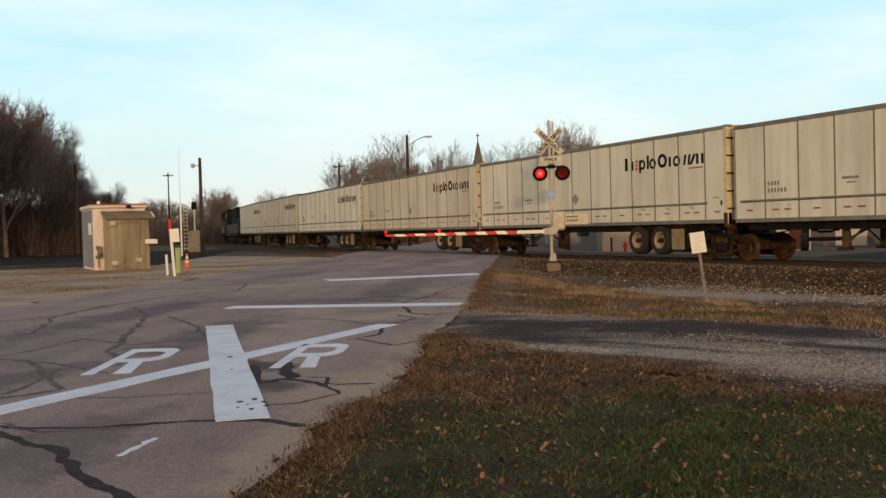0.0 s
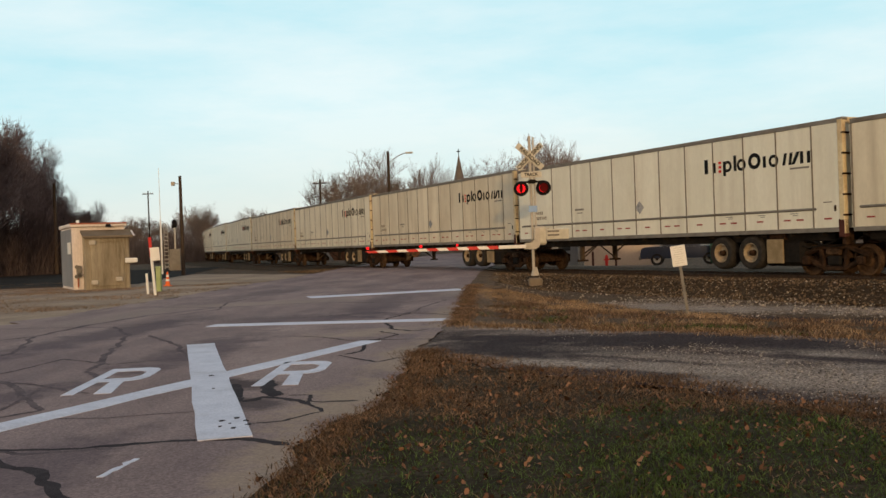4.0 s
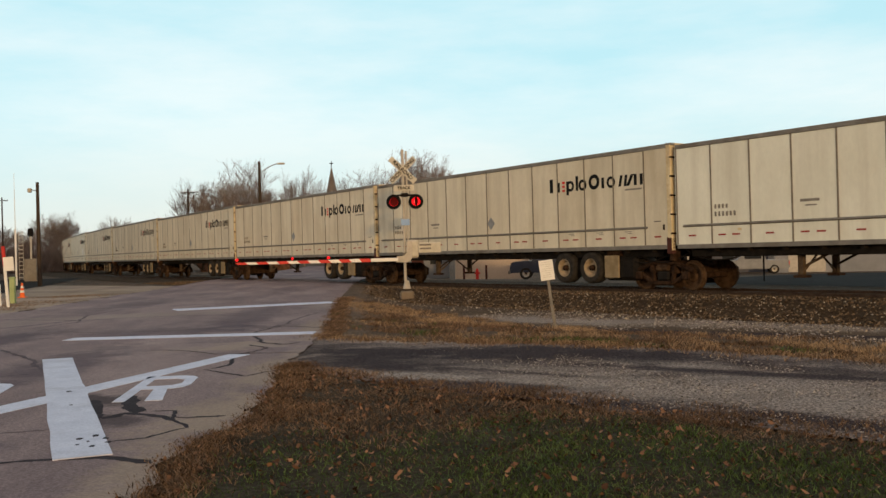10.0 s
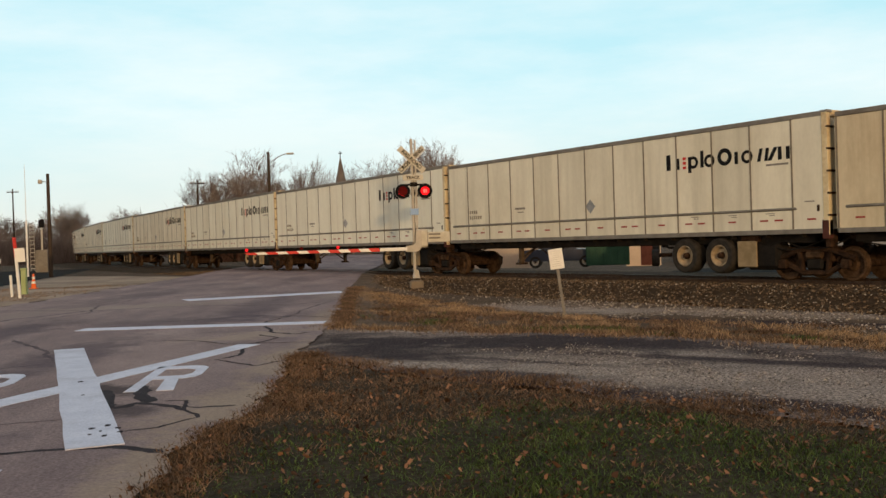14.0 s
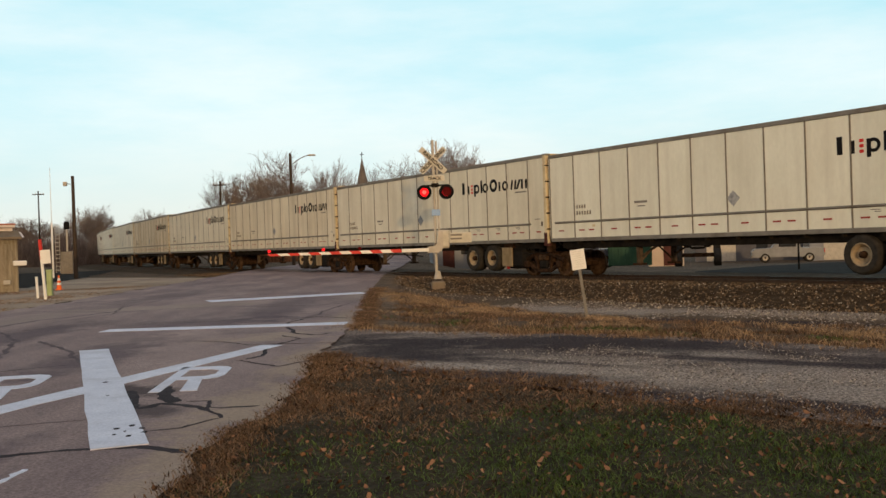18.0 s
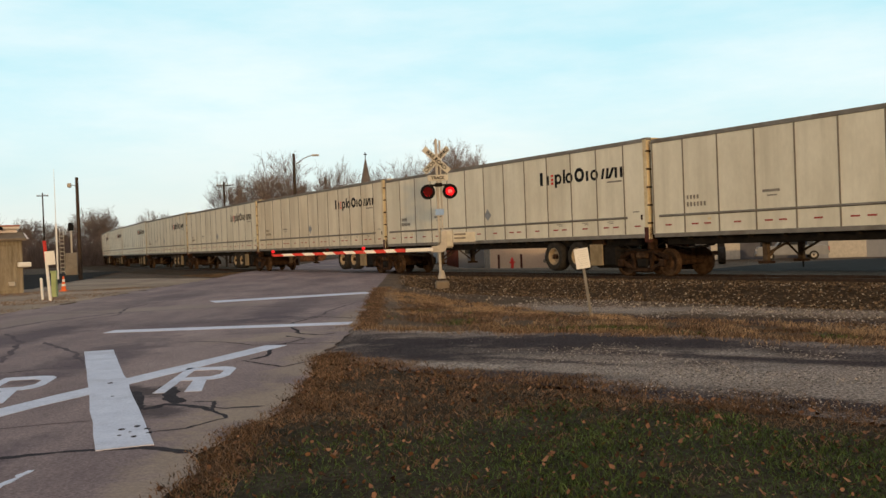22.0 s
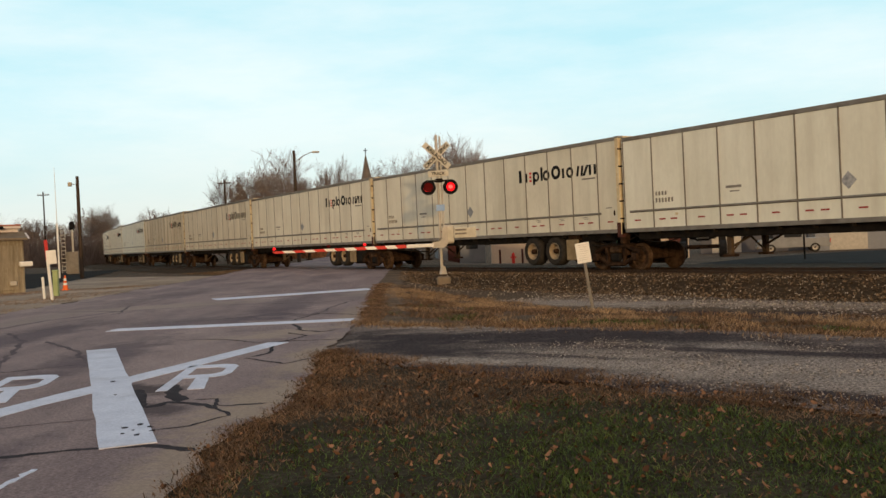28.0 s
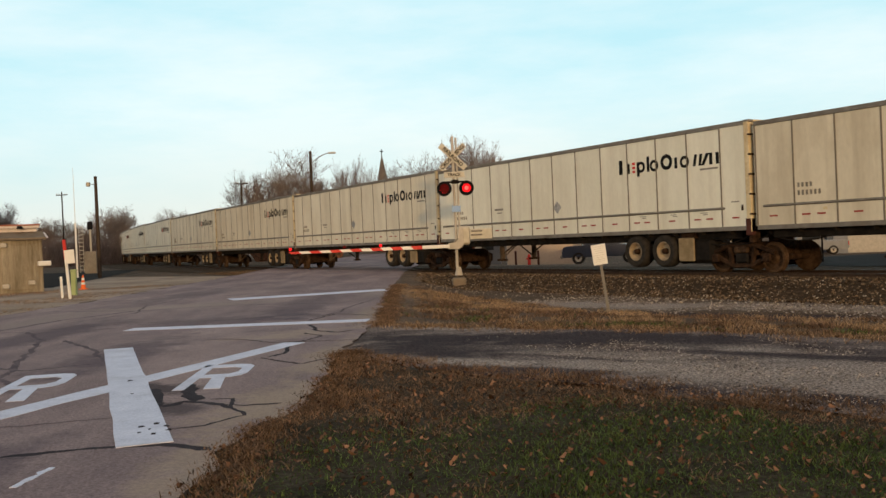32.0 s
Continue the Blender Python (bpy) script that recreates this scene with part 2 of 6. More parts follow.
M_GREEN = mat("grass_blade", (0.042, 0.066, 0.018), (0.090, 0.120, 0.036), 2, 0.85, island=0.8)
M_DRY = mat("dry_grass_blade", (0.235, 0.152, 0.086), (0.40, 0.27, 0.158), 0.7, 0.9, island=0.65)
M_BROWN = mat("brown_grass_blade", (0.092, 0.056, 0.034), (0.215, 0.135, 0.082), 1.2, 0.9, island=0.75)
M_VERGE = mat("matted_dry_grass", (0.17, 0.10, 0.058), (0.30, 0.19, 0.112), 1.0, 0.9, island=0.6)
M_LEAF = mat("fallen_leaf", (0.075, 0.036, 0.021), (0.22, 0.118, 0.068), 1, 0.9, island=0.85)
M_RAIL = mat("rail_steel", (0.05, 0.03, 0.02), (0.09, 0.055, 0.035), 4, 0.6, metal=0.6)
M_TIE = mat("wooden_tie", (0.04, 0.03, 0.022), (0.075, 0.055, 0.04), 5, 0.9, bump=0.4, spread=0.3)
M_STEEL = mat("grey_steel", (0.17, 0.155, 0.135), (0.25, 0.225, 0.195), 3, 0.7, metal=0.2, c3=(0.12, 0.085, 0.055), stain=0.6)
M_ALU = mat("aluminium_paint", (0.42, 0.38, 0.32), (0.52, 0.47, 0.40), 4, 0.75, fine=0.05)
M_DARK = mat("dark_metal", (0.010, 0.009, 0.008), (0.022, 0.018, 0.015), 4, 0.8)
M_RUST = mat("rusty_metal", (0.016, 0.009, 0.006), (0.058, 0.032, 0.018), 6, 0.9, bump=0.3)
M_LEG = mat("dusty_brown_steel", (0.055, 0.038, 0.025), (0.13, 0.09, 0.058), 5, 0.9)
M_TYRE = mat("tyre_rubber", (0.022, 0.020, 0.018), (0.045, 0.039, 0.033), 5, 0.9)
M_RIM = mat("dusty_rim", (0.28, 0.215, 0.135), (0.42, 0.33, 0.22), 7, 0.85, c3=(0.12, 0.07, 0.04))
M_TAN = mat("tan_panel", (0.22, 0.162, 0.092), (0.32, 0.245, 0.15), 4, 0.85)
M_REFLECT = mat("red_reflector", (0.26, 0.030, 0.022), (0.34, 0.045, 0.032), 3, 0.5)
M_WHITE = mat("white_paint", (0.72, 0.70, 0.66), (0.80, 0.78, 0.74), 3, 0.5)
M_BOARD = mat("weathered_white_paint", (0.50, 0.465, 0.385), (0.62, 0.58, 0.49), 4, 0.8, c3=(0.40, 0.34, 0.25), stain=0.5)
M_RED = mat("red_paint", (0.50, 0.025, 0.02), (0.62, 0.04, 0.03), 3, 0.5)
M_BLACK = mat("black_paint", (0.010, 0.010, 0.011), (0.017, 0.016, 0.017), 3, 0.8)
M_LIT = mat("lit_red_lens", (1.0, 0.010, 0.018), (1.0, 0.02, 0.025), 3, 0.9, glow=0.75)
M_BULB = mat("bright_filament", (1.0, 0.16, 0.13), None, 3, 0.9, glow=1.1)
# look of an unlit lens, for the added discs that imitate the flashing
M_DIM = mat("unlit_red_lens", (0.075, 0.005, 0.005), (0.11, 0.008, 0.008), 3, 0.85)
M_BLUE = mat("blue_enamel", (0.25, 0.38, 0.62), (0.30, 0.44, 0.68), 3, 0.5)
M_BARK = mat("bark", (0.13, 0.10, 0.088), (0.22, 0.175, 0.15), 2, 0.95, spread=0.25)
M_BARK_DARK = mat("dark_bark", (0.10, 0.075, 0.074), (0.18, 0.135, 0.135), 2, 0.95, spread=0.25)
# the dark bark once more, with the shade under the wood in its colour
M_THICKET = mat("dark_undergrowth", (0.055, 0.042, 0.043), (0.10, 0.077, 0.078), 1.5, 0.95, island=0.5)
M_BRUSH = mat("brush", (0.12, 0.092, 0.082), (0.19, 0.15, 0.135), 1.5, 0.95, island=0.4)
M_LEAFY = mat("russet_leaves", (0.13, 0.065, 0.04), (0.19, 0.10, 0.06), 1.5, 0.95, island=0.4)
M_POLE = mat("pole_wood", (0.045, 0.032, 0.024), (0.075, 0.055, 0.042), 3, 0.9, stretch=(4, 4, 0.5))
M_CONC = mat("stained_concrete", (0.25, 0.21, 0.15), (0.41, 0.355, 0.265), 1.8, 0.9, bump=0.2, fine=0.18, c3=(0.10, 0.074, 0.044), stain=0.9, stretch=(2.2, 2.2, 0.3), grain=40)
M_LEANROOF = mat("lean_to_roofing", (0.16, 0.125, 0.09), (0.22, 0.175, 0.13), 2, 0.9)
M_WALL = mat("pale_wall", (0.65, 0.575, 0.535), (0.78, 0.70, 0.66), 1.2, 0.9, fine=0.10, c3=(0.40, 0.30, 0.24), stain=0.7, stretch=(1.5, 1.5, 0.5))
# a far wall whose shade is put into its dark blue-grey colour
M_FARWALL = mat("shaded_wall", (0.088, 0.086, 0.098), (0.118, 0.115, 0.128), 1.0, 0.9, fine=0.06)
M_TANWALL = mat("tan_wall", (0.46, 0.36, 0.28), (0.54, 0.43, 0.335), 0.7, 0.9, fine=0.06)
M_BRICK = mat("brown_red_wall", (0.060, 0.024, 0.020), (0.095, 0.038, 0.031), 2, 0.9)
M_BLUEWALL = mat("grey_siding", (0.21, 0.215, 0.23), (0.26, 0.262, 0.275), 0.8, 0.8)
M_ROOF = mat("shingle_roof", (0.07, 0.055, 0.05), (0.11, 0.09, 0.08), 3, 0.9)
M_REDROOF = mat("red_brown_fascia", (0.30, 0.10, 0.06), (0.38, 0.14, 0.09), 3, 0.8)
M_DUMP = mat("green_steel", (0.012, 0.048, 0.028), (0.02, 0.068, 0.04), 2, 0.6)
M_NAVY = mat("dark_blue_paint", (0.012, 0.018, 0.04), (0.018, 0.025, 0.055), 2, 0.3, coat=0.5)
M_SILVER = mat("silver_paint", (0.17, 0.174, 0.185), (0.22, 0.224, 0.235), 2, 0.4, coat=0.3)
M_GLASS = mat("dark_glass", (0.02, 0.022, 0.025), (0.03, 0.032, 0.035), 2, 0.08)
M_ORANGE = mat("orange_plastic", (0.75, 0.12, 0.02), (0.82, 0.16, 0.03), 3, 0.5)
M_GREENBOX = mat("pale_green_plastic", (0.30, 0.36, 0.16), (0.36, 0.42, 0.20), 3, 0.6)
M_BRASSY = mat("pale_steel_post", (0.60, 0.49, 0.30), (0.72, 0.60, 0.39), 4, 0.8, c3=(0.30, 0.14, 0.06))


# ---- shapes ----
def part(name, bm, material, parent=None, label="", m=None):
    """Links a bmesh as one mesh object under a thing or part."""
    me = bpy.data.meshes.new(name)
    bm.to_mesh(me)
    bm.free()
    me.materials.append(material)
    ob = new(name, me)
    if parent:
        ob.parent = parent
    if m is not None:
        ob.matrix_local = m
    if label:
        ob["label"] = label
    return ob


def raw(name, verts, faces, material, parent=None, label=""):
    me = bpy.data.meshes.new(name)
    me.from_pydata(verts, [], faces)
    me.update()
    me.materials.append(material)
    ob = new(name, me)
    if parent:
        ob.parent = parent
    if label:
        ob["label"] = label
    return ob


def again(ob, parent, m):
    """The same mesh once more, as a part of its own."""
    c = bpy.data.objects.new(ob.name.split(".")[0], ob.data)
    scene.collection.objects.link(c)
    c.parent = parent
    c.matrix_local = m
    return c


def empty(name, m=None):
    ob = new(name)
    ob.empty_display_size = 0.3
    if m is not None:
        ob.matrix_basis = m
    return ob


def box(x0, y0, z0, x1, y1, z1, bevel=0.0, bm=None):
    bm = bm or bmesh.new()
    vs = bmesh.ops.create_cube(bm, size=1.0, matrix=Matrix.LocRotScale(((x0 + x1) / 2, (y0 + y1) / 2, (z0 + z1) / 2), None, (abs(x1 - x0), abs(y1 - y0), abs(z1 - z0))))["verts"]
    if bevel:
        es = {e for q in vs for e in q.link_edges}
        bmesh.ops.bevel(bm, geom=list(es), offset=bevel, segments=1, affect="EDGES")
    return bm


def tube(a, b, r0, r1=None, n=10, bm=None):
    bm = bm or bmesh.new()
    a, b = Vector(a), Vector(b)
    q = (b - a).to_track_quat("Z", "Y").to_matrix().to_4x4()
    bmesh.ops.create_cone(bm, cap_ends=True, segments=n, radius1=r0, radius2=r0 if r1 is None else r1, depth=(b - a).length, matrix=Matrix.Translation((a + b) / 2) @ q)
    return bm


def disc_y(cx, cy, cz, r, t, n=20, bm=None, bevel=0.0):
    """A wheel-like disc whose axle lies along y."""
    bm = bm or bmesh.new()
    vs = bmesh.ops.create_cone(bm, cap_ends=True, segments=n, radius1=r, radius2=r, depth=t, matrix=Matrix.Translation((cx, cy, cz)) @ pose(0, 0, 0, 90))["verts"]
    if bevel:
        es = {e for q in vs for e in q.link_edges if abs(e.verts[0].co.y - e.verts[1].co.y) < 1e-4}
        bmesh.ops.bevel(bm, geom=list(es), offset=bevel, segments=2, affect="EDGES")
    return bm


def ring_y(cx, cy, cz, r, t, d, n=20):
    """A flat ring facing along y, t wide and d deep."""
    bm = bmesh.new()
    v = [[bm.verts.new((cx + q * math.cos(2 * math.pi * k / n), y, cz + q * math.sin(2 * math.pi * k / n))) for y in (cy, cy + d) for q in (r, r - t)] for k in range(n)]
    for k in range(n):
        a, c = v[k], v[(k + 1) % n]
        for i, j in ((0, 1), (1, 3), (3, 2), (2, 0)):
            bm.faces.new((a[i], a[j], c[j], c[i]))
    bmesh.ops.recalc_face_normals(bm, faces=bm.faces[:])
    return bm


def lathe_y(profile, n=24):
    """A shape turned about the y axis; profile: radius, y."""
    bm = bmesh.new()
    rings = [[bm.verts.new((r * math.cos(2 * math.pi * k / n), y, r * math.sin(2 * math.pi * k / n))) for k in range(n)] for r, y in profile]
    for a, c in zip(rings, rings[1:]):
        for k in range(n):
            bm.faces.new((a[k], a[(k + 1) % n], c[(k + 1) % n], c[k]))
    bm.faces.new(rings[-1])
    bmesh.ops.recalc_face_normals(bm, faces=bm.faces[:])
    return bm


def prism(outline, z0, z1, bm=None):
    """An outline in x and y, raised from z0 to z1."""
    bm = bm or bmesh.new()
    lo = [bm.verts.new((x, y, z0)) for x, y in outline]
    hi = [bm.verts.new((x, y, z1)) for x, y in outline]
    bm.faces.new(hi)
    bm.faces.new(lo[::-1])
    for i in range(len(lo)):
        j = (i + 1) % len(lo)
        bm.faces.new((lo[i], lo[j], hi[j], hi[i]))
    bmesh.ops.recalc_face_normals(bm, faces=bm.faces[:])
    return bm


def lettering(text, size, material, name, parent, m, depth=0.004):
    """Words in the built-in font, as a mesh."""
    cu = bpy.data.curves.new(name, "FONT")
    cu.body, cu.size, cu.extrude, cu.offset, cu.align_x, cu.align_y = text, size, depth, size * 0.03, "CENTER", "CENTER"
    ob = bpy.data.objects.new(name, cu)
    me = bpy.data.meshes.new_from_object(ob)
    bpy.data.objects.remove(ob)
    me.materials.clear()
    me.materials.append(material)
    o = new(name, me)
    o.parent = parent
    o.matrix_local = m
    return o


# ---- the track's line and the lie of the land ----
FACE, TURN, BEND, RADIUS = 21.454, radians(27.362), 20.11, 523.4
N2 = Vector((math.cos(TURN), math.sin(TURN)))
T2 = Vector((-math.sin(TURN), math.cos(TURN)))
MID = 1.30


def along(s, off=MID):
    """A point of the line, s metres along it, and its direction. off: metres beyond the trailers' near side."""
    p = FACE * N2
    if s <= BEND:
        return p + s * T2 + off * N2, T2.copy()
    u = (s - BEND) / RADIUS
    d = math.cos(u) * T2 + math.sin(u) * N2
    side = math.cos(u) * N2 - math.sin(u) * T2
    return p + BEND * T2 + RADIUS * (math.sin(u) * T2 + (1 - math.cos(u)) * N2) + off * side, d


def from_track(x, y):
    """Distance from the track's middle, positive on the camera's side."""
    p = Vector((x, y))
    s = p.dot(T2)
    if s <= BEND:
        return FACE + MID - p.dot(N2)
    c = FACE * N2 + BEND * T2 + RADIUS * N2
    return (p - c).length - (RADIUS - MID)


def smooth(a, b, x):
    q = min(1.0, max(0.0, (x - a) / (b - a)))
    return q * q * (3 - 2 * q)


RIGHT_EDGE = [(0.0, -1.75), (5.6, -1.0), (7.4, -0.88), (7.95, -0.56), (9.0, -0.40), (10.5, -0.32), (12.0, -0.24), (13.6, -0.02), (16.9, 0.38), (27.6, 1.05), (41.6, 2.3), (52.0, 3.6), (80.0, 6.8), (120.0, 11.0)]
LEFT_EDGE = [(0.0, -12.5), (12.0, -10.6), (19.0, -9.3), (27.0, -8.2), (40.0, -7.0), (62.0, -4.8), (80.0, -2.8), (120.0, 1.2)]


def edge(table, y):
    return float(np.interp(y, [a for a, b in table], [b for a, b in table]))


def land(x, y):
    """Height of the ground."""
    d = abs(from_track(x, y))
    r = smooth(0.2, 2.6, x - edge(RIGHT_EDGE, y)) if y > -5 else 1.0
    near = from_track(x, y) > 0
    dip = -0.27 * smooth(13.5, 7.5, d) * r if near else 0.0
    if not near and x > edge(RIGHT_EDGE, y) + 0.5:
        dip = -1.2 * smooth(36, 92, math.hypot(x, y)) * smooth(4, 14, d) * smooth(0.5, 6, x - edge(RIGHT_EDGE, y))
    shoulder = smooth(4.8, 2.4, d)
    top = 0.02
    return dip * (1 - shoulder) + top * shoulder


# ---- ground, road, drive, lots ----
def grid_sheet(name, xs, ys, zf, material):
    verts = [(x, y, zf(x, y)) for y in ys for x in xs]
    w = len(xs)
    faces = [(j * w + i, j * w + i + 1, (j + 1) * w + i + 1, (j + 1) * w + i) for j in range(len(ys) - 1) for i in range(w - 1)]
    return raw(name, verts, faces, material)


def steps(*spans):
    out = []
    for a, b, d in spans:
        out += list(np.arange(a, b, d))
    return [float(q) for q in out] + [float(spans[-1][1])]


def resample(pts, n):
    p = np.array(pts, float)
    q = np.r_[0, np.cumsum(np.hypot(*np.diff(p, axis=0).T))]
    t = np.linspace(0, q[-1], n)
    return np.stack([np.interp(t, q, p[:, 0]), np.interp(t, q, p[:, 1])], 1)


def strip(name, a, b, nu, nv, zf, material, ragged=(0.0, 0.0), seed=1.0, taper=False):
    """A sheet between two lines, with uneven edges; it may run out to points."""
    A, B = resample(a, nu), resample(b, nu)
    verts = []
    for i in range(nu):
        across = B[i] - A[i]
        across = across / max(1e-6, np.hypot(*across))
        ja = noise.noise((A[i][0] * 1.3, A[i][1] * 1.3, seed)) * ragged[0] + noise.noise((A[i][0] * 5, A[i][1] * 5, seed)) * ragged[0] * 0.4
        jb = noise.noise((B[i][0] * 1.3, B[i][1] * 1.3, seed + 9)) * ragged[1]
        p0, p1 = A[i] + across * ja, B[i] + across * jb
        if taper:
            k = min(1.0, 3.2 * i / nu * (1 - i / nu) + 0.02)
            p0, p1 = (p0 + p1) / 2 + (p0 - p1) / 2 * k, (p0 + p1) / 2 + (p1 - p0) / 2 * k
        for j in range(nv):
            p = p0 + (p1 - p0) * j / (nv - 1)
            verts.append((p[0], p[1], zf(p[0], p[1])))
    faces = [(i * nv + j, (i + 1) * nv + j, (i + 1) * nv + j + 1, i * nv + j + 1) for i in range(nu - 1) for j in range(nv - 1)]
    ob = raw(name, verts, faces, material)
    return ob


def road_z(x, y):
    return 0.012 + 0.075 * smooth(8.0, 2.2, abs(from_track(x, y)))


tagged(grid_sheet("ground", steps((-1500, -200, 100), (-200, -40, 10), (-40, 45, 0.8), (45, 70, 2.5), (70, 200, 10), (200, 1500, 100)),
                  steps((-900, -20, 80), (-20, 60, 0.8), (60, 110, 2.5), (110, 200, 5), (200, 2500, 100)), lambda x, y: land(x, y) - 0.045, M_GROUND),
       "brown dirt and dry grass ground round the crossing", "ground", kind="structure")
ROAD = strip("road", [(edge(RIGHT_EDGE, y), y) for y in steps((-6, 120, 0.5))], [(edge(LEFT_EDGE, y), y) for y in steps((-6, 120, 0.5))], 500, 14, road_z, M_ASPHALT, (0.16, 0.5), 3.0)
tagged(ROAD, "worn grey asphalt road with tar-sealed cracks and ragged edges", "road", kind="structure")
NEAR_DRIVE = [(-0.35, 12.1), (0.09, 11.4), (0.47, 10.95), (0.93, 10.2), (1.29, 9.5), (1.89, 8.93), (2.35, 8.45), (3.0, 7.5), (3.4, 6.9), (3.95, 6.05), (7.2, 0.6), (12, -9)]
FAR_DRIVE = [(0.25, 16.4), (0.86, 15.6), (1.82, 14.95), (3.0, 14.1), (3.75, 13.5), (4.8, 12.7), (5.6, 11.8), (6.3, 10.9), (6.9, 10.2), (11.2, 3.2), (16.5, -6)]
tagged(strip("gravel_drive", NEAR_DRIVE, FAR_DRIVE, 160, 12, lambda x, y: land(x, y) - 0.006 + 0.012 * noise.noise((x * 2, y * 2, 0)), M_DRIVE, (0.3, 0.7), 5.0),
       "grey gravel driveway with dark wheel ruts", "driveway", kind="structure")
DRIVE_A, DRIVE_B = resample(NEAR_DRIVE, 160), resample(FAR_DRIVE, 160)


tagged(strip("lawn", [(-2.4, -6), (-2.4, 0), (-1.8, 5.6), (-1.6, 7.4), (-1.1, 9.6), (-0.9, 12.2)], [(13, -10), (11.9, -8.6), (7.1, 0.5), (3.85, 5.95), (1.8, 8.9), (0.85, 10.15), (-0.1, 12.3)], 160, 40,
             lambda x, y: land(x, y) + 0.001 + 0.014 * noise.noise((x * 1.2, y * 1.2, 2)), M_LAWN, (0.0, 0.25), 19.0), "patchy green lawn with fallen leaves", "lawn", kind="structure")


def shoulder_z(x, y):
    """From the road's surface down to the verge."""
    k = smooth(0.0, 0.7, x - edge(RIGHT_EDGE, y))
    return (road_z(x, y) - 0.006) * (1 - k) + (land(x, y) + 0.004) * k - 0.07 * smooth(19.0, 17.0, y)


tagged(strip("road_shoulder", [(edge(RIGHT_EDGE, y) - 0.2, y) for y in steps((17, 46, 0.5))], [(edge(RIGHT_EDGE, y) + 0.8, y) for y in steps((17, 46, 0.5))], 160, 8, shoulder_z, M_SHOULDER, (0.0, 0.4), 23.0),
       "brown dirt shoulder beside the asphalt", "shoulder", kind="structure")


def track_strip(name, d0, d1, s0, s1, material, zo, nu=260, nv=8, ragged=(0.3, 0.3), seed=2.0, taper=False):
    ss = np.linspace(s0, s1, nu)
    a = [along(float(s), MID - d0)[0] for s in ss]
    b = [along(float(s), MID - d1)[0] for s in ss]
    return strip(name, [tuple(p) for p in a], [tuple(p) for p in b], nu, nv, lambda x, y: land(x, y) + zo, material, ragged, seed, taper)


tagged(track_strip("ballast_bed", 4.9, -4.6, -240, 460, M_BALLAST, -0.01, 900, 24), "brown crushed-stone ballast under the rails", "ballast", kind="structure")
tagged(strip("gravel_apron", [(-9.4, 17), (-8.6, 24), (-7.9, 31), (-6.9, 42), (-5.9, 50)], [(-40, 26), (-40, 32), (-40, 38), (-34, 43), (-16, 62)], 70, 20, lambda x, y: land(x, y) - 0.008, M_APRON, (0.5, 0.5), 4.0),
       "tan gravel and dirt apron beside the road", "gravel", kind="structure")
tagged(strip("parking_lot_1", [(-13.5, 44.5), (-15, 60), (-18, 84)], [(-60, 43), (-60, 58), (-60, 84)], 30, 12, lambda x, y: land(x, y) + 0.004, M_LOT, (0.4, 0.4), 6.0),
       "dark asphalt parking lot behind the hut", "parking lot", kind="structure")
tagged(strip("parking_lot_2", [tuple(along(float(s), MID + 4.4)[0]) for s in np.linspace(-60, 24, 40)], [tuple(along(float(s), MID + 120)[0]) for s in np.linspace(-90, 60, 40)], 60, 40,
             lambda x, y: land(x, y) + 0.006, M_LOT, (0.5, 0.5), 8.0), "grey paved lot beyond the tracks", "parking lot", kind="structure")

# rails and ties
RAIL_TOP = 0.09
for side in (0.75, -0.75):
    verts, faces = [], []
    prof = [(-0.07, -0.16), (0.07, -0.16), (0.07, -0.14), (0.012, -0.12), (0.012, -0.04), (0.037, -0.035), (0.037, 0), (-0.037, 0), (-0.037, -0.035), (-0.012, -0.04), (-0.012, -0.12), (-0.07, -0.14)]
    ss = np.linspace(-260, 470, 180)
    for s in ss:
        p, d = along(float(s), MID + side)
        nrm = Vector((d.y, -d.x))
        verts += [(p.x + nrm.x * a, p.y + nrm.y * a, RAIL_TOP + b) for a, b in prof]
    k = len(prof)
    faces = [(i * k + j, i * k + (j + 1) % k, (i + 1) * k + (j + 1) % k, (i + 1) * k + j) for i in range(len(ss) - 1) for j in range(k)]
    tagged(raw("rail", verts, faces, M_RAIL), "long rusty steel rail with a worn head", "rail", "rails of the track", "structure")
TIE = None
for i in range(120):
    p, d = along(-18 + i * 0.52)
    m = Matrix.Translation((p.x, p.y, -0.06)) @ Matrix.Rotation(math.atan2(d.y, d.x), 4, "Z")
    if TIE is None:
        TIE = part("railway_tie", box(-0.115, -1.3, -0.12, 0.115, 1.3, 0.035, 0.012), M_TIE)
        tagged(TIE, "weathered wooden railway tie bedded in ballast", "tie", "ties of the track")
        TIE.matrix_basis = m
    else:
        copy_thing(TIE, m)

# paint on the road
def paint(name, outline, label, z=0.004):
    bm = bmesh.new()
    vs = [bm.verts.new((x, y, road_z(x, y) + z)) for x, y in outline]
    lo = [bm.verts.new((x, y, road_z(x, y) - 0.004)) for x, y in outline]
    f = bm.faces.new(vs)
    if f.normal.z < 0:
        f.normal_flip()
    for i in range(len(vs)):
        j = (i + 1) % len(vs)
        bm.faces.new((lo[i], lo[j], vs[j], vs[i]))
    bmesh.ops.triangulate(bm, faces=bm.faces[:])
    bmesh.ops.recalc_face_normals(bm, faces=bm.faces[:])
    ob = part(name, bm, M_PAINT)
    return tagged(ob, label, "road marking", "road markings", "structure")


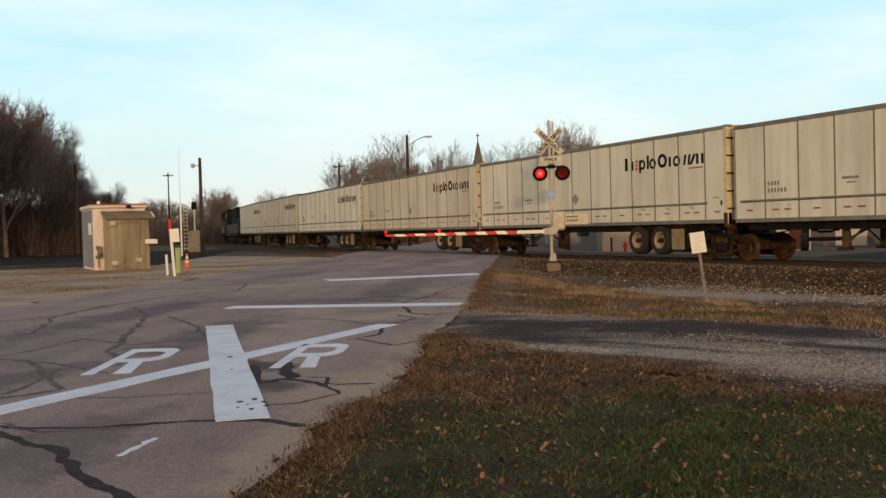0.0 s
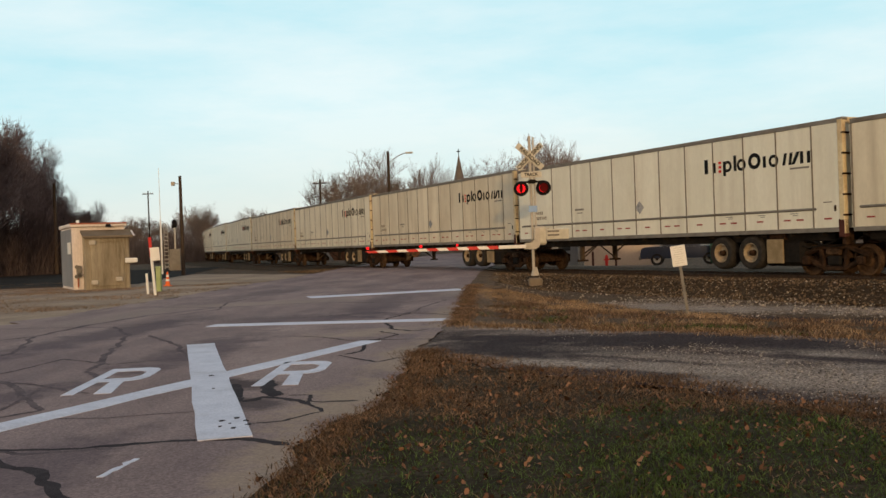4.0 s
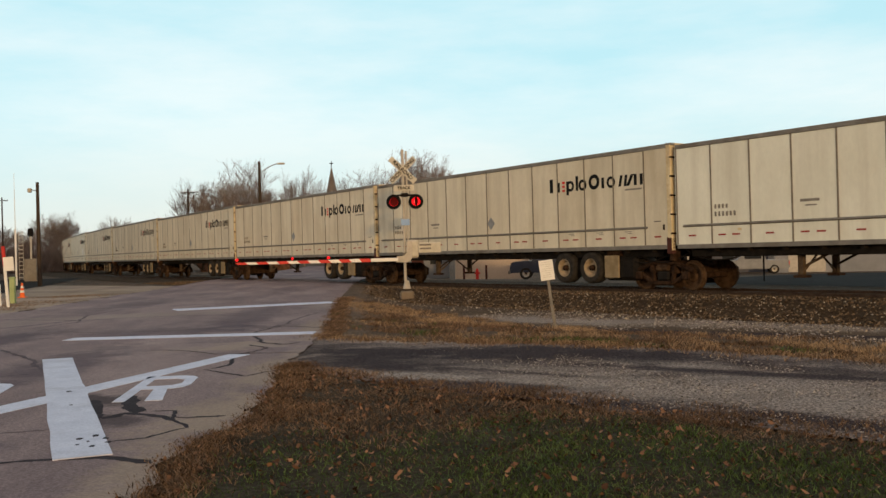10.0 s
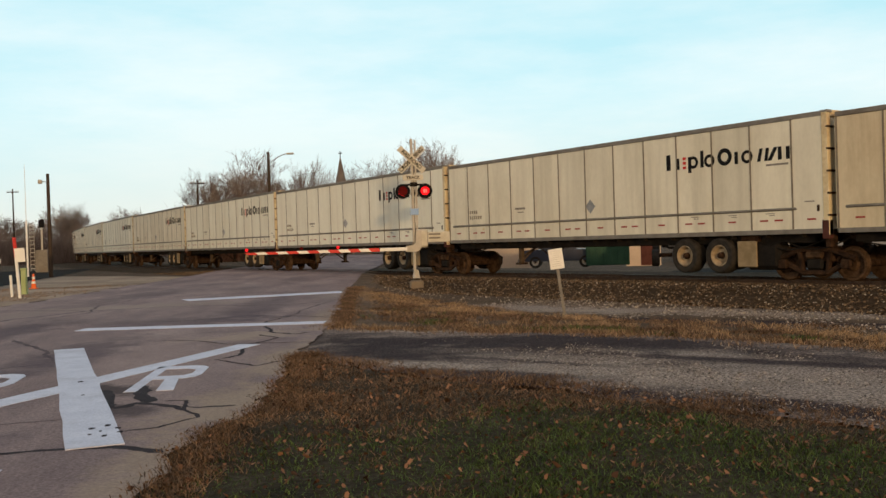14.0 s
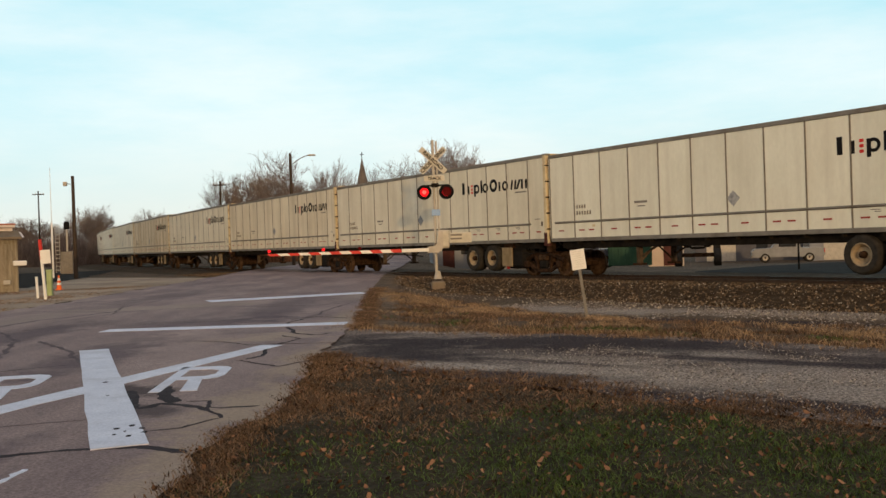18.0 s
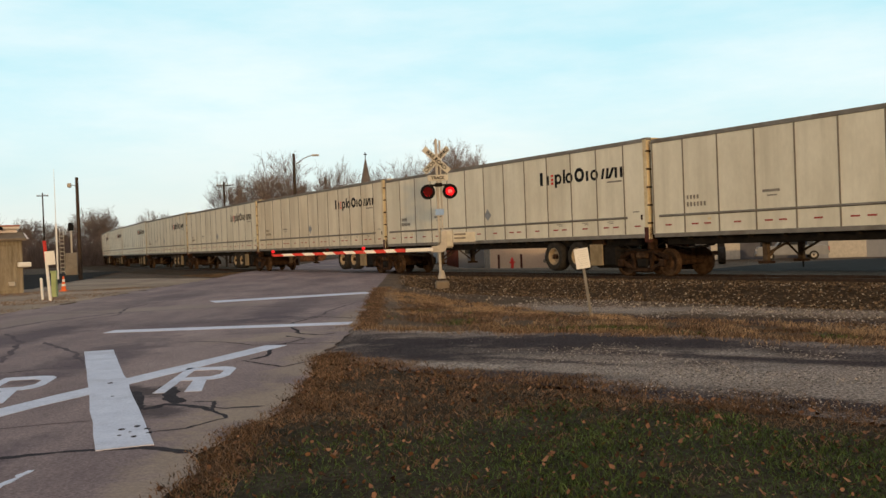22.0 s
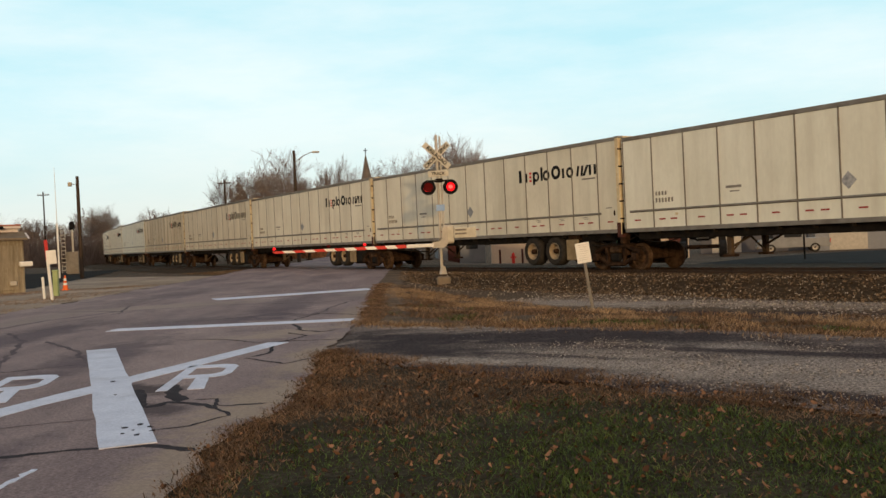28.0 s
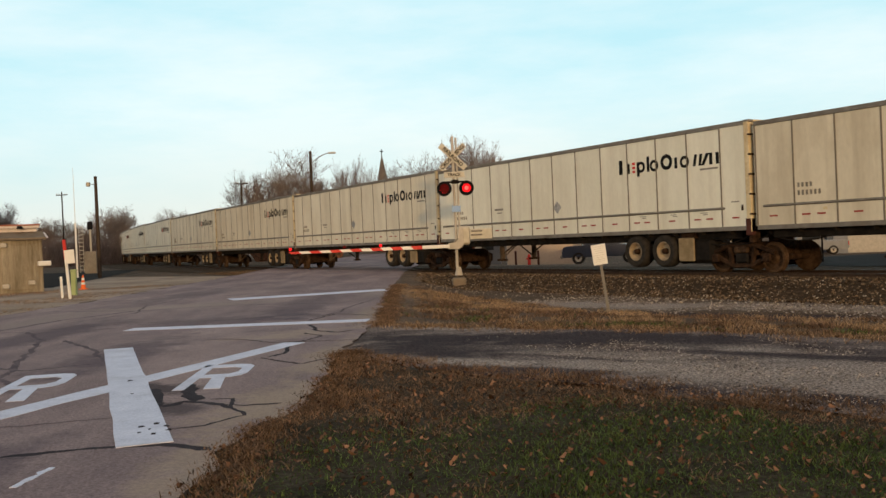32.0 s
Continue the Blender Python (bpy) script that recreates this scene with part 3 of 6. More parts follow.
def wavy(a, b, width, n, seed):
    """A painted bar from a to b with uneven edges."""
    a, b = Vector(a), Vector(b)
    d = (b - a).normalized()
    q = Vector((-d.y, d.x))
    le, ri = [], []
    for i in range(n + 1):
        p = a.lerp(b, i / n)
        le.append(p + q * (width / 2 + 0.03 * noise.noise((i * 0.9, seed, 0))))
        ri.append(p - q * (width / 2 + 0.03 * noise.noise((i * 0.9, seed, 5))))
    return [tuple(p) for p in le] + [tuple(p) for p in ri[::-1]]


paint("crossing_cross_bar", wavy((-1.54, 7.03), (-3.45, 14.3), 0.40, 12, 1.0), "wide white painted bar of the crossing mark", 0.0075)
paint("crossing_cross_bar", wavy((-3.95, 7.05), (-0.86, 13.85), 0.34, 12, 2.0), "white painted bar of the crossing mark, worn at the ends", 0.004)
paint("stop_line", wavy((-4.1, 17.82), (0.26, 17.15), 0.55, 16, 3.0), "white painted stop line")
paint("stop_line", wavy((-3.35, 26.6), (1.0, 27.9), 1.0, 16, 4.0), "white painted stop line near the tracks")


paint("paint_scuff", wavy((-2.10, 5.97), (-2.02, 6.47), 0.045, 8, 6.0), "thin white scuff of paint on the asphalt")
for i, (x, y, w) in enumerate(((-1.72, 7.75, 0.06), (-1.62, 7.85, 0.07), (-1.52, 7.72, 0.05), (-1.56, 7.42, 0.06), (-1.68, 7.5, 0.04), (-1.47, 7.55, 0.05), (-2.45, 10.6, 0.07), (-1.63, 7.62, 0.035), (-2.2, 9.6, 0.04))):
    k = random.Random(i)
    out = [(x + 0.55 * w * k.uniform(0.5, 1) * math.cos(a * 0.9), y + 0.9 * w * k.uniform(0.5, 1) * math.sin(a * 0.9)) for a in range(7)]
    bm = prism(out, road_z(x, y) + 0.004, road_z(x, y) + 0.0095)
    tagged(part("paint_chip", bm, M_TAR), "dark worn spot in the white paint", "worn spot", "worn spots in the paint", "structure")


def letter_r(x, y, w, h, turn):
    """A painted R: stem, bowl and leg, as one outline with its eye left open."""
    def at(u, v):
        p = Matrix.Rotation(turn, 2) @ Vector((u * w, v * h))
        return (x + p.x, y + p.y)
    pieces = [[(0, 0), (0.2, 0), (0.2, 1), (0, 1)], [(0.2, 1), (0.2, 0.86), (0.62, 0.86), (0.8, 0.8), (1, 0.88), (0.9, 0.96), (0.7, 1)],
              [(0.8, 0.8), (0.8, 0.64), (1, 0.58), (1, 0.88)], [(0.2, 0.56), (0.2, 0.43), (0.75, 0.43), (0.92, 0.48), (1, 0.58), (0.8, 0.64), (0.66, 0.56)],
              [(0.42, 0.43), (0.52, 0), (0.80, 0), (0.66, 0.43)]]
    bm = bmesh.new()
    for pc in pieces:
        prism([at(u, v) for u, v in pc], road_z(x, y) - 0.003, road_z(x, y) + 0.004, bm)
    me = part("painted_letter", bm, M_PAINT)
    return tagged(me, "white painted letter R on the asphalt", "road marking", "road markings", "structure")


letter_r(-3.72, 9.55, 0.62, 2.05, 0.07)
letter_r(-1.84, 9.68, 0.60, 1.95, -0.03)


SEAMS = []


def crack(width, seed, *pts, material=None):
    """A poured tar line, uneven in width and course."""
    p0 = np.array(pts, float)
    length = float(np.sum(np.hypot(*np.diff(p0, axis=0).T)))
    P = resample(pts, max(10, int(length / 0.07)))
    le, ri = [], []
    for i, p in enumerate(P):
        a, b = P[max(0, i - 1)], P[min(len(P) - 1, i + 1)]
        d = (b - a) / max(1e-6, np.hypot(*(b - a)))
        q = np.array((-d[1], d[0]))
        wob = 0.07 * noise.noise((p[0] * 2, p[1] * 2, seed)) + 0.035 * noise.noise((p[0] * 8, p[1] * 8, seed))
        w = width * (0.45 + 0.8 * abs(noise.noise((p[0] * 2, p[1] * 2, seed + 4))) + 0.5 * abs(noise.noise((p[0] * 9, p[1] * 9, seed + 6)))) * (0.2 if i in (0, len(P) - 1) else 1)
        le.append(p + q * (w / 2 + wob))
        ri.append(p - q * (w / 2 - wob))
    n = len(P)
    SEAMS.append(seed)
    lift = 0.0008 + 0.00009 * len(SEAMS)
    verts = [(p[0], p[1], road_z(*p) + lift) for p in le + ri]
    faces = [(i, n + i, n + i + 1, i + 1) for i in range(n - 1)]
    old = material is not None
    tagged(raw("tar_seam", verts, faces, material or M_TAR), "worn grey tar seam in the asphalt" if old else "black tar seam sealing a crack in the asphalt", "tar seam", "tar seams on the road", "structure")


# seams round the crossing mark
crack(0.10, 1.1, (-4.6, 7.25), (-3.35, 7.03), (-3.14, 6.94), (-2.66, 6.88), (-2.27, 6.95), (-1.96, 7.03), (-1.70, 7.04))
crack(0.07, 2.3, (-3.4, 7.14), (-2.99, 6.80), (-2.67, 6.79), (-2.28, 6.84), material=M_OLDTAR)
crack(0.10, 3.7, (-1.75, 7.04), (-1.41, 7.00), (-1.22, 6.89), (-1.03, 6.71))
crack(0.13, 4.9, (-3.6, 6.95), (-3.21, 6.72), (-2.92, 6.47), (-2.64, 6.27), (-2.41, 5.90), (-2.17, 5.53), (-1.94, 5.27), (-1.60, 4.85))
crack(0.06, 6.1, (-1.48, 7.59), (-1.22, 7.65), (-1.06, 7.86), (-0.94, 8.05), (-1.11, 8.42), (-1.22, 8.66), (-1.40, 8.86))
crack(0.12, 7.3, (-1.11, 8.40), (-1.22, 8.66), (-1.40, 8.86), (-1.58, 8.98), (-1.74, 8.70))
crack(0.06, 8.9, (-1.22, 8.66), (-0.99, 8.53), (-0.66, 8.54))
crack(0.20, 9.3, (-1.50, 8.95), (-1.60, 9.30), (-1.64, 9.72), (-1.85, 10.17))
crack(0.18, 10.7, (-1.74, 8.70), (-1.90, 9.20), (-1.97, 9.59), (-2.05, 9.90))
crack(0.06, 11.9, (-1.11, 8.42), (-1.15, 8.97), (-1.37, 9.01))
crack(0.05, 13.7, (-3.41, 8.21), (-2.76, 8.17), (-2.06, 8.28), material=M_OLDTAR)
# the web of old seams further left
crack(0.11, 14.1, (-6.6, 11.9), (-5.24, 11.06), (-4.84, 10.75), (-4.53, 10.34), (-3.55, 8.66), (-3.94, 8.29), (-4.6, 8.1), material=M_OLDTAR)
crack(0.09, 15.9, (-6.4, 11.0), (-5.32, 11.22), (-5.17, 11.81), (-4.98, 12.97), (-4.08, 12.14), (-3.3, 12.5), material=M_OLDTAR)
crack(0.08, 16.3, (-4.84, 10.75), (-4.32, 10.43), (-3.82, 9.92), (-3.43, 9.66), material=M_OLDTAR)
crack(0.16, 17.7, (-9.2, 15.0), (-7.57, 16.0), (-6.96, 16.9), (-6.8, 19.3), (-6.28, 21.5), (-5.2, 23.4), material=M_OLDTAR)
crack(0.12, 18.1, (-6.09, 18.4), (-5.18, 16.35), (-4.39, 12.83), (-4.08, 11.32), (-3.4, 10.3), material=M_OLDTAR)
crack(0.08, 19.9, (-4.01, 8.44), (-3.97, 9.05), (-4.16, 10.18), material=M_OLDTAR)
crack(0.10, 20.3, (-6.96, 16.86), (-6.09, 13.94), (-6.28, 13.27), (-7.2, 12.6), material=M_OLDTAR)
crack(0.10, 21.7, (-4.76, 16.2), (-3.93, 14.6), (-3.25, 12.6), material=M_OLDTAR)
crack(0.10, 22.9, (-8.6, 19.0), (-6.2, 18.4), (-4.4, 19.4), (-2.6, 18.9), (-0.9, 19.6), material=M_OLDTAR)
crack(0.12, 23.3, (-7.6, 25.0), (-5.2, 23.4), (-3.0, 23.9), (-0.6, 22.8), (0.6, 23.3), material=M_OLDTAR)
crack(0.14, 24.7, (-8.0, 29.0), (-5.0, 28.6), (-2.0, 29.4), (1.0, 29.0), material=M_OLDTAR)
# towards the stop lines
crack(0.06, 25.1, (-2.3, 15.1), (-1.68, 14.67), (-1.19, 14.02), (-0.43, 13.90), (0.06, 13.77))
crack(0.10, 26.9, (-0.80, 16.9), (-0.62, 15.9), (-0.57, 15.5), (-0.29, 15.11), (-0.02, 15.33))
crack(0.08, 27.3, (-0.94, 17.3), (-0.36, 19.2), (0.42, 18.2))
crack(0.05, 28.7, (-1.25, 12.11), (-0.63, 11.27), (-0.23, 11.87))
crack(0.09, 29.1, (-0.90, 13.39), (-0.92, 12.54), (-1.11, 12.20))
crack(0.06, 30.9, (-1.3, 13.0), (-0.95, 13.7), (-0.5, 14.6), (-0.75, 15.3))
crack(0.07, 31.3, (-0.8, 18.4), (-0.3, 19.6), (-0.1, 21.0), (0.4, 23.0), material=M_OLDTAR)
crack(0.08, 32.7, (-5.8, 20.4), (-5.0, 22.6), (-5.4, 25.5), (-4.9, 28.0), material=M_OLDTAR)

# ---- the train ----
SPEED, START, PITCH = 19.26, 21.93, 16.35
L_BODY = 16.08
# slack in the couplings along the train
SLACK_AT, SLACK = (4, 6, 10, 16, 20, 25, 28, 34, 37, 40, 42, 45), (-0.12, 0.07, 0.28, 0.28, 0.20, 0.30, 0.20, 0.16, 0.07, -0.05, -0.25, -0.30)
HALF = 1.30
Z0, Z1 = 1.30, 4.27


def make_wheel(parent, x, y, z, r, width, tyre, rim, name="wheel"):
    s = 1 if y > 0 else -1
    h, deep = width / 2, min(0.15, width * 0.33)
    w = part(name, lathe_y([(0.57 * r, s * (h - 0.4 * deep)), (0.60 * r, s * h), (0.88 * r, s * (h + 0.01)), (0.97 * r, s * (h - 0.03)), (r, s * (h - 0.2 * width)), (r, -s * (h - 0.2 * width)), (0.9 * r, -s * h), (0.1 * r, -s * h)]), tyre, parent, m=pose(x, y, z))
    part("rim", lathe_y([(0.60 * r, s * (h - 0.02)), (0.55 * r, s * (h - 0.01)), (0.50 * r, s * (h - 0.3 * deep)), (0.40 * r, s * (h - deep)), (0.02, s * (h - deep))]), rim, w, "dusty pale wheel rim")
    part("hub", lathe_y([(0.19 * r, s * (h - deep)), (0.17 * r, s * (h - 0.2 * deep)), (0.09 * r, s * h), (0.01, s * (h + 0.1 * deep))], 14), M_RUST, w)
    return w


RISE = 0.078


def risen(x):
    """The pose of an upright piece x metres along a trailer, whose top rises towards the rear."""
    k = 1 + RISE * (-x / L_BODY) / (Z1 - Z0)
    return Matrix.Translation((x, 0, Z0 * (1 - k))) @ Matrix.Diagonal((1, 1, k, 1))


def rise(bm):
    """Lifts the upper part of a shape along the trailer in step with its rising top."""
    for q in bm.verts:
        q.co.z += RISE * (-q.co.x / L_BODY) * max(0.0, (q.co.z - Z0) / (Z1 - Z0))
    return bm


def make_trailer(skin, tone, marks):
    """A box trailer running on rail bogies; nose at x = 0, its left side at +y."""
    root = empty("rail_trailer")
    part("body", rise(box(-L_BODY, -HALF + 0.03, Z0 + 0.02, -0.02, HALF - 0.03, Z1 - 0.03)), skin, root)
    part("roof", rise(box(-L_BODY, -HALF + 0.02, Z1 - 0.03, 0, HALF - 0.02, Z1 + 0.01, 0.01)), M_ALU, root, "grey aluminium roof sheet")
    for s in (1, -1):
        part("top_rail", rise(box(-L_BODY, s * (HALF - 0.03), Z1 - 0.115, 0, s * (HALF + 0.012), Z1 + 0.004, 0.006)), M_STEEL, root, "grey upper rail")
        part("bottom_rail", box(-L_BODY + 0.02, s * (HALF - 0.03), Z0, -0.02, s * (HALF + 0.014), Z0 + 0.12, 0.008), M_STEEL, root, "grimy grey lower rail")
        part("wear_band", box(-L_BODY + 0.85, s * (HALF - 0.02), 1.905, -0.22, s * (HALF + 0.026), 1.98, 0.03), M_STEEL, root, "grey rub rail")
    w = 1.262
    pan = None
    bm = box(-w / 2 + 0.012, HALF - 0.03, Z0 + 0.12, w / 2 - 0.012, HALF + 0.002, Z1 - 0.13)
    for i in range(12):
        m = risen(-(i + 0.5) * w + 0.03)
        if pan is None:
            pan = part("side_panel", bm, skin, root, m=m)
        else:
            again(pan, root, m)
    part("side_panel", rise(box(-L_BODY, HALF - 0.03, Z0 + 0.12, -12 * w + 0.018, HALF + 0.002, Z1 - 0.11)), skin, root)
    part("side_wall", rise(box(-L_BODY, -HALF - 0.002, Z0 + 0.12, 0, -HALF + 0.03, Z1 - 0.11)), skin, root)
    post = None
    for i in range(14):
        m = risen(-0.03 if i == 0 else -L_BODY + 0.03 if i == 13 else -i * w + 0.03)
        if post is None:
            post = part("side_post", box(-0.026, HALF - 0.01, Z0 + 0.12, 0.026, HALF + 0.012, Z1 - 0.12, 0.006), M_POSTS, root, "narrow grey panel joint", m)
        else:
            again(post, root, m)
    ref = None
    for i in range(13):
        c = -(i + 0.5) * w + 0.03
        if i == 12:
            c = -15.65
        for dx in ((0.0,) if i % 2 == 0 else (-0.21, 0.24)):
            m = pose(c + dx + tone * 0.05, 0, 1.665)
            if ref is None:
                ref = part("reflector", box(-0.125, HALF, -0.022, 0.125, HALF + 0.008, 0.022), M_REFLECT, root, "red reflective strip", m)
            else:
                again(ref, root, m)
    # rear end: frame, doors, hinges
    part("rear_post", rise(box(-L_BODY - 0.07, HALF - 0.14, Z0 - 0.05, -L_BODY + 0.10, HALF + 0.018, Z1 + 0.005, 0.012)), M_BRASSY, root, "pale rusting rear corner post")
    part("rear_post", rise(box(-L_BODY - 0.05, -HALF - 0.016, Z0 - 0.05, -L_BODY + 0.0, -HALF + 0.14, Z1 + 0.02, 0.012)), M_BRASSY, root, "pale rusting rear corner post")
    part("rear_header", rise(box(-L_BODY - 0.05, -HALF + 0.14, Z1 - 0.14, -L_BODY, HALF - 0.14, Z1 + 0.02, 0.01)), M_BRASSY, root)
    for s in (1, -1):
        d = part("rear_door", box(-L_BODY - 0.035, s * 0.01, Z0 + 0.05, -L_BODY + 0.0, s * (HALF - 0.15), Z1 - 0.15, 0.008), skin, root)
        part("lock_rod", tube((-L_BODY - 0.06, s * 0.35, Z0 + 0.05), (-L_BODY - 0.06, s * 0.35, Z1 - 0.2), 0.018, n=8), M_STEEL, d)
        for z in (1.75, 2.3, 2.85, 3.4, 3.95) if s > 0 else ():
            part("hinge", box(-L_BODY - 0.085, s * (HALF - 0.3), z - 0.028, -L_BODY - 0.02, s * (HALF + 0.021), z + 0.028, 0.008), M_RUST, d, "rusty hinge")
    # company mark as plain shapes, number bars, placard
    def bar(x0, x1, lo, hi, lean=0.0):
        """An upright bar of the mark, leaning by so many metres at its top."""
        bm = bmesh.new()
        q = [(x0, lo), (x1, lo), (x1 + lean, hi), (x0 + lean, hi)]
        a = [bm.verts.new((-10.86 - u, HALF + 0.001, 3.24 + v)) for u, v in q]
        c = [bm.verts.new((-10.86 - u, HALF + 0.009, 3.24 + v)) for u, v in q]
        bm.faces.new(a), bm.faces.new(c)
        for i in range(4):
            bm.faces.new((a[i], a[(i + 1) % 4], c[(i + 1) % 4], c[i]))
        bmesh.ops.recalc_face_normals(bm, faces=bm.faces[:])
        part("company_mark", bm, M_BLACK, root, "black bar of the company mark")

    for q in ((0.10, 0.25, 0, 0.45), (0.47, 0.58, 0, 0.32), (0.90, 1.01, -0.12, 0.33), (1.34, 1.45, 0, 0.47), (2.50, 2.61, 0, 0.33), (3.22, 3.32, 0, 0.34, 0.08), (3.44, 3.54, 0, 0.34, 0.06), (3.66, 3.54, 0, 0.34, 0.20), (3.86, 3.97, 0, 0.34), (4.10, 4.21, 0, 0.33)):
        bar(*q)
    for x, z, r in ((1.08, 0.165, 0.175), (1.65, 0.165, 0.18), (2.17, 0.225, 0.24), (2.90, 0.165, 0.18)):
        part("company_mark", ring_y(-10.86 - x, HALF + 0.002, 3.24 + z, r, r * 0.48, 0.008), M_BLACK, root, "black ring of the company mark")
    bm = bmesh.new()
    for z in (3.28, 3.41, 3.54):
        box(-11.68, HALF + 0.001, z - 0.04, -11.57, HALF + 0.009, z + 0.04, 0.015, bm)
    part("mark_dots", bm, M_RED, root, "three small red dots")
    part("mark_bar", box(-15.02, HALF + 0.001, 3.10, -14.35, HALF + 0.007, 3.15), M_MARK, root, "thin grey bar under the mark")
    bm = bmesh.new()
    for k in range(4):
        box(-1.40 - k * 0.125, HALF + 0.001, 2.38, -1.34 - k * 0.125, HALF + 0.007, 2.50, 0.012, bm)
    for k in range(6):
        box(-1.40 - k * 0.125, HALF + 0.001, 2.17, -1.34 - k * 0.125, HALF + 0.007, 2.30, 0.012, bm)
    part("number_bars", bm, M_MARK, root, "two rows of grey bars")
    bm = box(-4.52, HALF + 0.001, 2.42, -3.98, HALF + 0.007, 2.49)
    box(-4.44, HALF + 0.001, 2.31, -4.12, HALF + 0.006, 2.345, 0, bm)
    part("maker_plate", bm, M_MARK, root, "dark maker's strip")
    if marks:
        part("placard", box(-0.16, HALF + 0.002, -0.16, 0.16, HALF + 0.01, 0.16, 0.004), marks, root, "diamond-shaped grey placard", pose(-7.75, 0, 2.36) @ pose(0, 0, 0, 0, 45, 0))
    # underframe
    part("underframe", box(-15.6, -1.05, Z0 - 0.24, -0.3, 1.05, Z0 + 0.02, 0.03), M_DARK, root)
    beam = None
    for k in range(14):
        m = pose(-15.3 + k * 1.08, 0, 0)
        if beam is None:
            beam = part("cross_beam", box(-0.04, -HALF + 0.06, Z0 - 0.09, 0.04, HALF - 0.06, Z0 + 0.01), M_DARK, root, m=m)
        else:
            again(beam, root, m)
    for s in (1, -1):
        lg = part("landing_leg", box(-3.72, s * 0.78 - 0.07, 0.55, -3.56, s * 0.78 + 0.07, Z0, 0.01), M_LEG, root)
        part("foot", box(-3.82, s * 0.78 - 0.14, 0.48, -3.46, s * 0.78 + 0.14, 0.55, 0.01), M_RUST, lg)
        part("leg_brace", tube((-3.64, s * 0.75, 0.75), (-4.7, s * 0.7, Z0 - 0.05), 0.035, n=6), M_LEG, root)
        part("leg_brace", tube((-3.64, s * 0.75, 0.6), (-3.64, -s * 0.1, Z0 - 0.1), 0.03, n=6), M_LEG, root)
    for x in (-11.5, -12.72):
        for s in (1, -1):
            make_wheel(root, x, s * 1.05, 0.76, 0.50, 0.44, M_TYRE, M_RIM)
        part("axle", tube((x, -0.85, 0.76), (x, 0.85, 0.76), 0.075, n=10), M_DARK, root)
    for s in (1, -1):
        part("suspension_beam", box(-13.3, s * 0.5 - 0.06, 0.85, -10.9, s * 0.5 + 0.06, Z0 - 0.1, 0.02), M_DARK, root)
        g = part("splash_guard", box(-13.90, s * 1.14, 0.44, -13.28, s * 1.2, 1.14, 0.02), M_TAN, root, "tan mud-stained splash guard")
        part("air_tank", box(-14.55, s * 0.75 - 0.2, 0.36, -13.45, s * 1.13, 1.12, 0.12), M_DARK, root)
        part("guard_bracket", box(-13.95, s * 1.0, 1.12, -13.40, s * 1.18, Z0 + 0.02, 0.01), M_RUST, g)
    bm = bmesh.new()
    arc = [(-0.05 - 2.3 * k / 9, 1.0, Z0 - 0.03 - 0.30 * math.sin(math.pi * k / 9) ** 0.7) for k in range(10)]
    for a, q in zip(arc, arc[1:]):
        tube(a, q, 0.02, n=6, bm=bm)
    part("air_hose", bm, M_DARK, root, "black hanging air hose")
    bm = bmesh.new()
    for x in (-11.9, -13.2, -14.4):
        for z in (1.80, 1.85):
            box(x - 0.18, HALF + 0.001, z - 0.010, x + 0.1 * (z > 1.82), HALF + 0.006, z + 0.010, 0, bm)
    part("small_print", bm, M_MARK, root, "small grey lines")
    part("sticker", box(-2.2, HALF + 0.001, 1.76, -2.08, HALF + 0.006, 1.83), M_BRASSY, root, "small yellowish sticker")
    part("latch", box(-L_BODY + 0.20, HALF + 0.001, 1.86, -L_BODY + 0.27, HALF + 0.014, 2.02, 0.01), M_RUST, root)
    part("scrape", box(-L_BODY + 0.34, HALF + 0.001, 2.10, -L_BODY + 0.62, HALF + 0.006, 2.13, 0.005), M_MARK, root, "dark scraped line")
    part("end_fitting", box(-L_BODY - 0.07, HALF - 0.16, Z0 - 0.14, -L_BODY + 0.14, HALF + 0.022, Z0 + 0.34, 0.02), M_BRICK, root, "rust-red lower end fitting")
    part("corner_cap", rise(box(-L_BODY - 0.09, HALF - 0.2, Z1 - 0.06, -L_BODY + 0.14, HALF + 0.02, Z1 + 0.018, 0.02)), M_STEEL, root)
    # rail bogie under the rear end
    bx = -15.5
    bogie = part("bogie", box(bx - 0.5, -0.95, 0.55, bx + 0.5, 0.95, 0.95, 0.04), M_RUST, root, "rusty bolster of the rail bogie")
    for x in (bx - 0.9, bx + 0.9):
        bm = tube((x, -0.7, 0.51), (x, 0.7, 0.51), 0.09, n=12)
        part("axle", bm, M_RUST, bogie)
        for s in (1, -1):
            part("rail_wheel", lathe_y([(0.02, -s * 0.05), (0.45, -s * 0.05), (0.45, -s * 0.02), (0.42, 0), (0.41, s * 0.08), (0.35, s * 0.085), (0.33, s * 0.03), (0.18, s * 0.01), (0.14, s * 0.07), (0.02, s * 0.07)], 26), M_RUSTWHEEL, bogie, "rusty steel rail wheel", pose(x, s * 0.74, 0.51))
    for s in (1, -1):
        bm = bmesh.new()
        upper = [(bx - 1.12, 0.66), (bx - 0.45, 0.88), (bx + 0.45, 0.88), (bx + 1.12, 0.66)]
        lower = [(bx - 0.98, 0.60), (bx - 0.34, 0.30), (bx + 0.34, 0.30), (bx + 0.98, 0.60)]
        for line in (upper, lower, [upper[1], lower[1]], [upper[2], lower[2]]):
            for a, c in zip(line, line[1:]):
                tube((a[0], s * 0.97, a[1]), (c[0], s * 0.97, c[1]), 0.075, n=6, bm=bm)
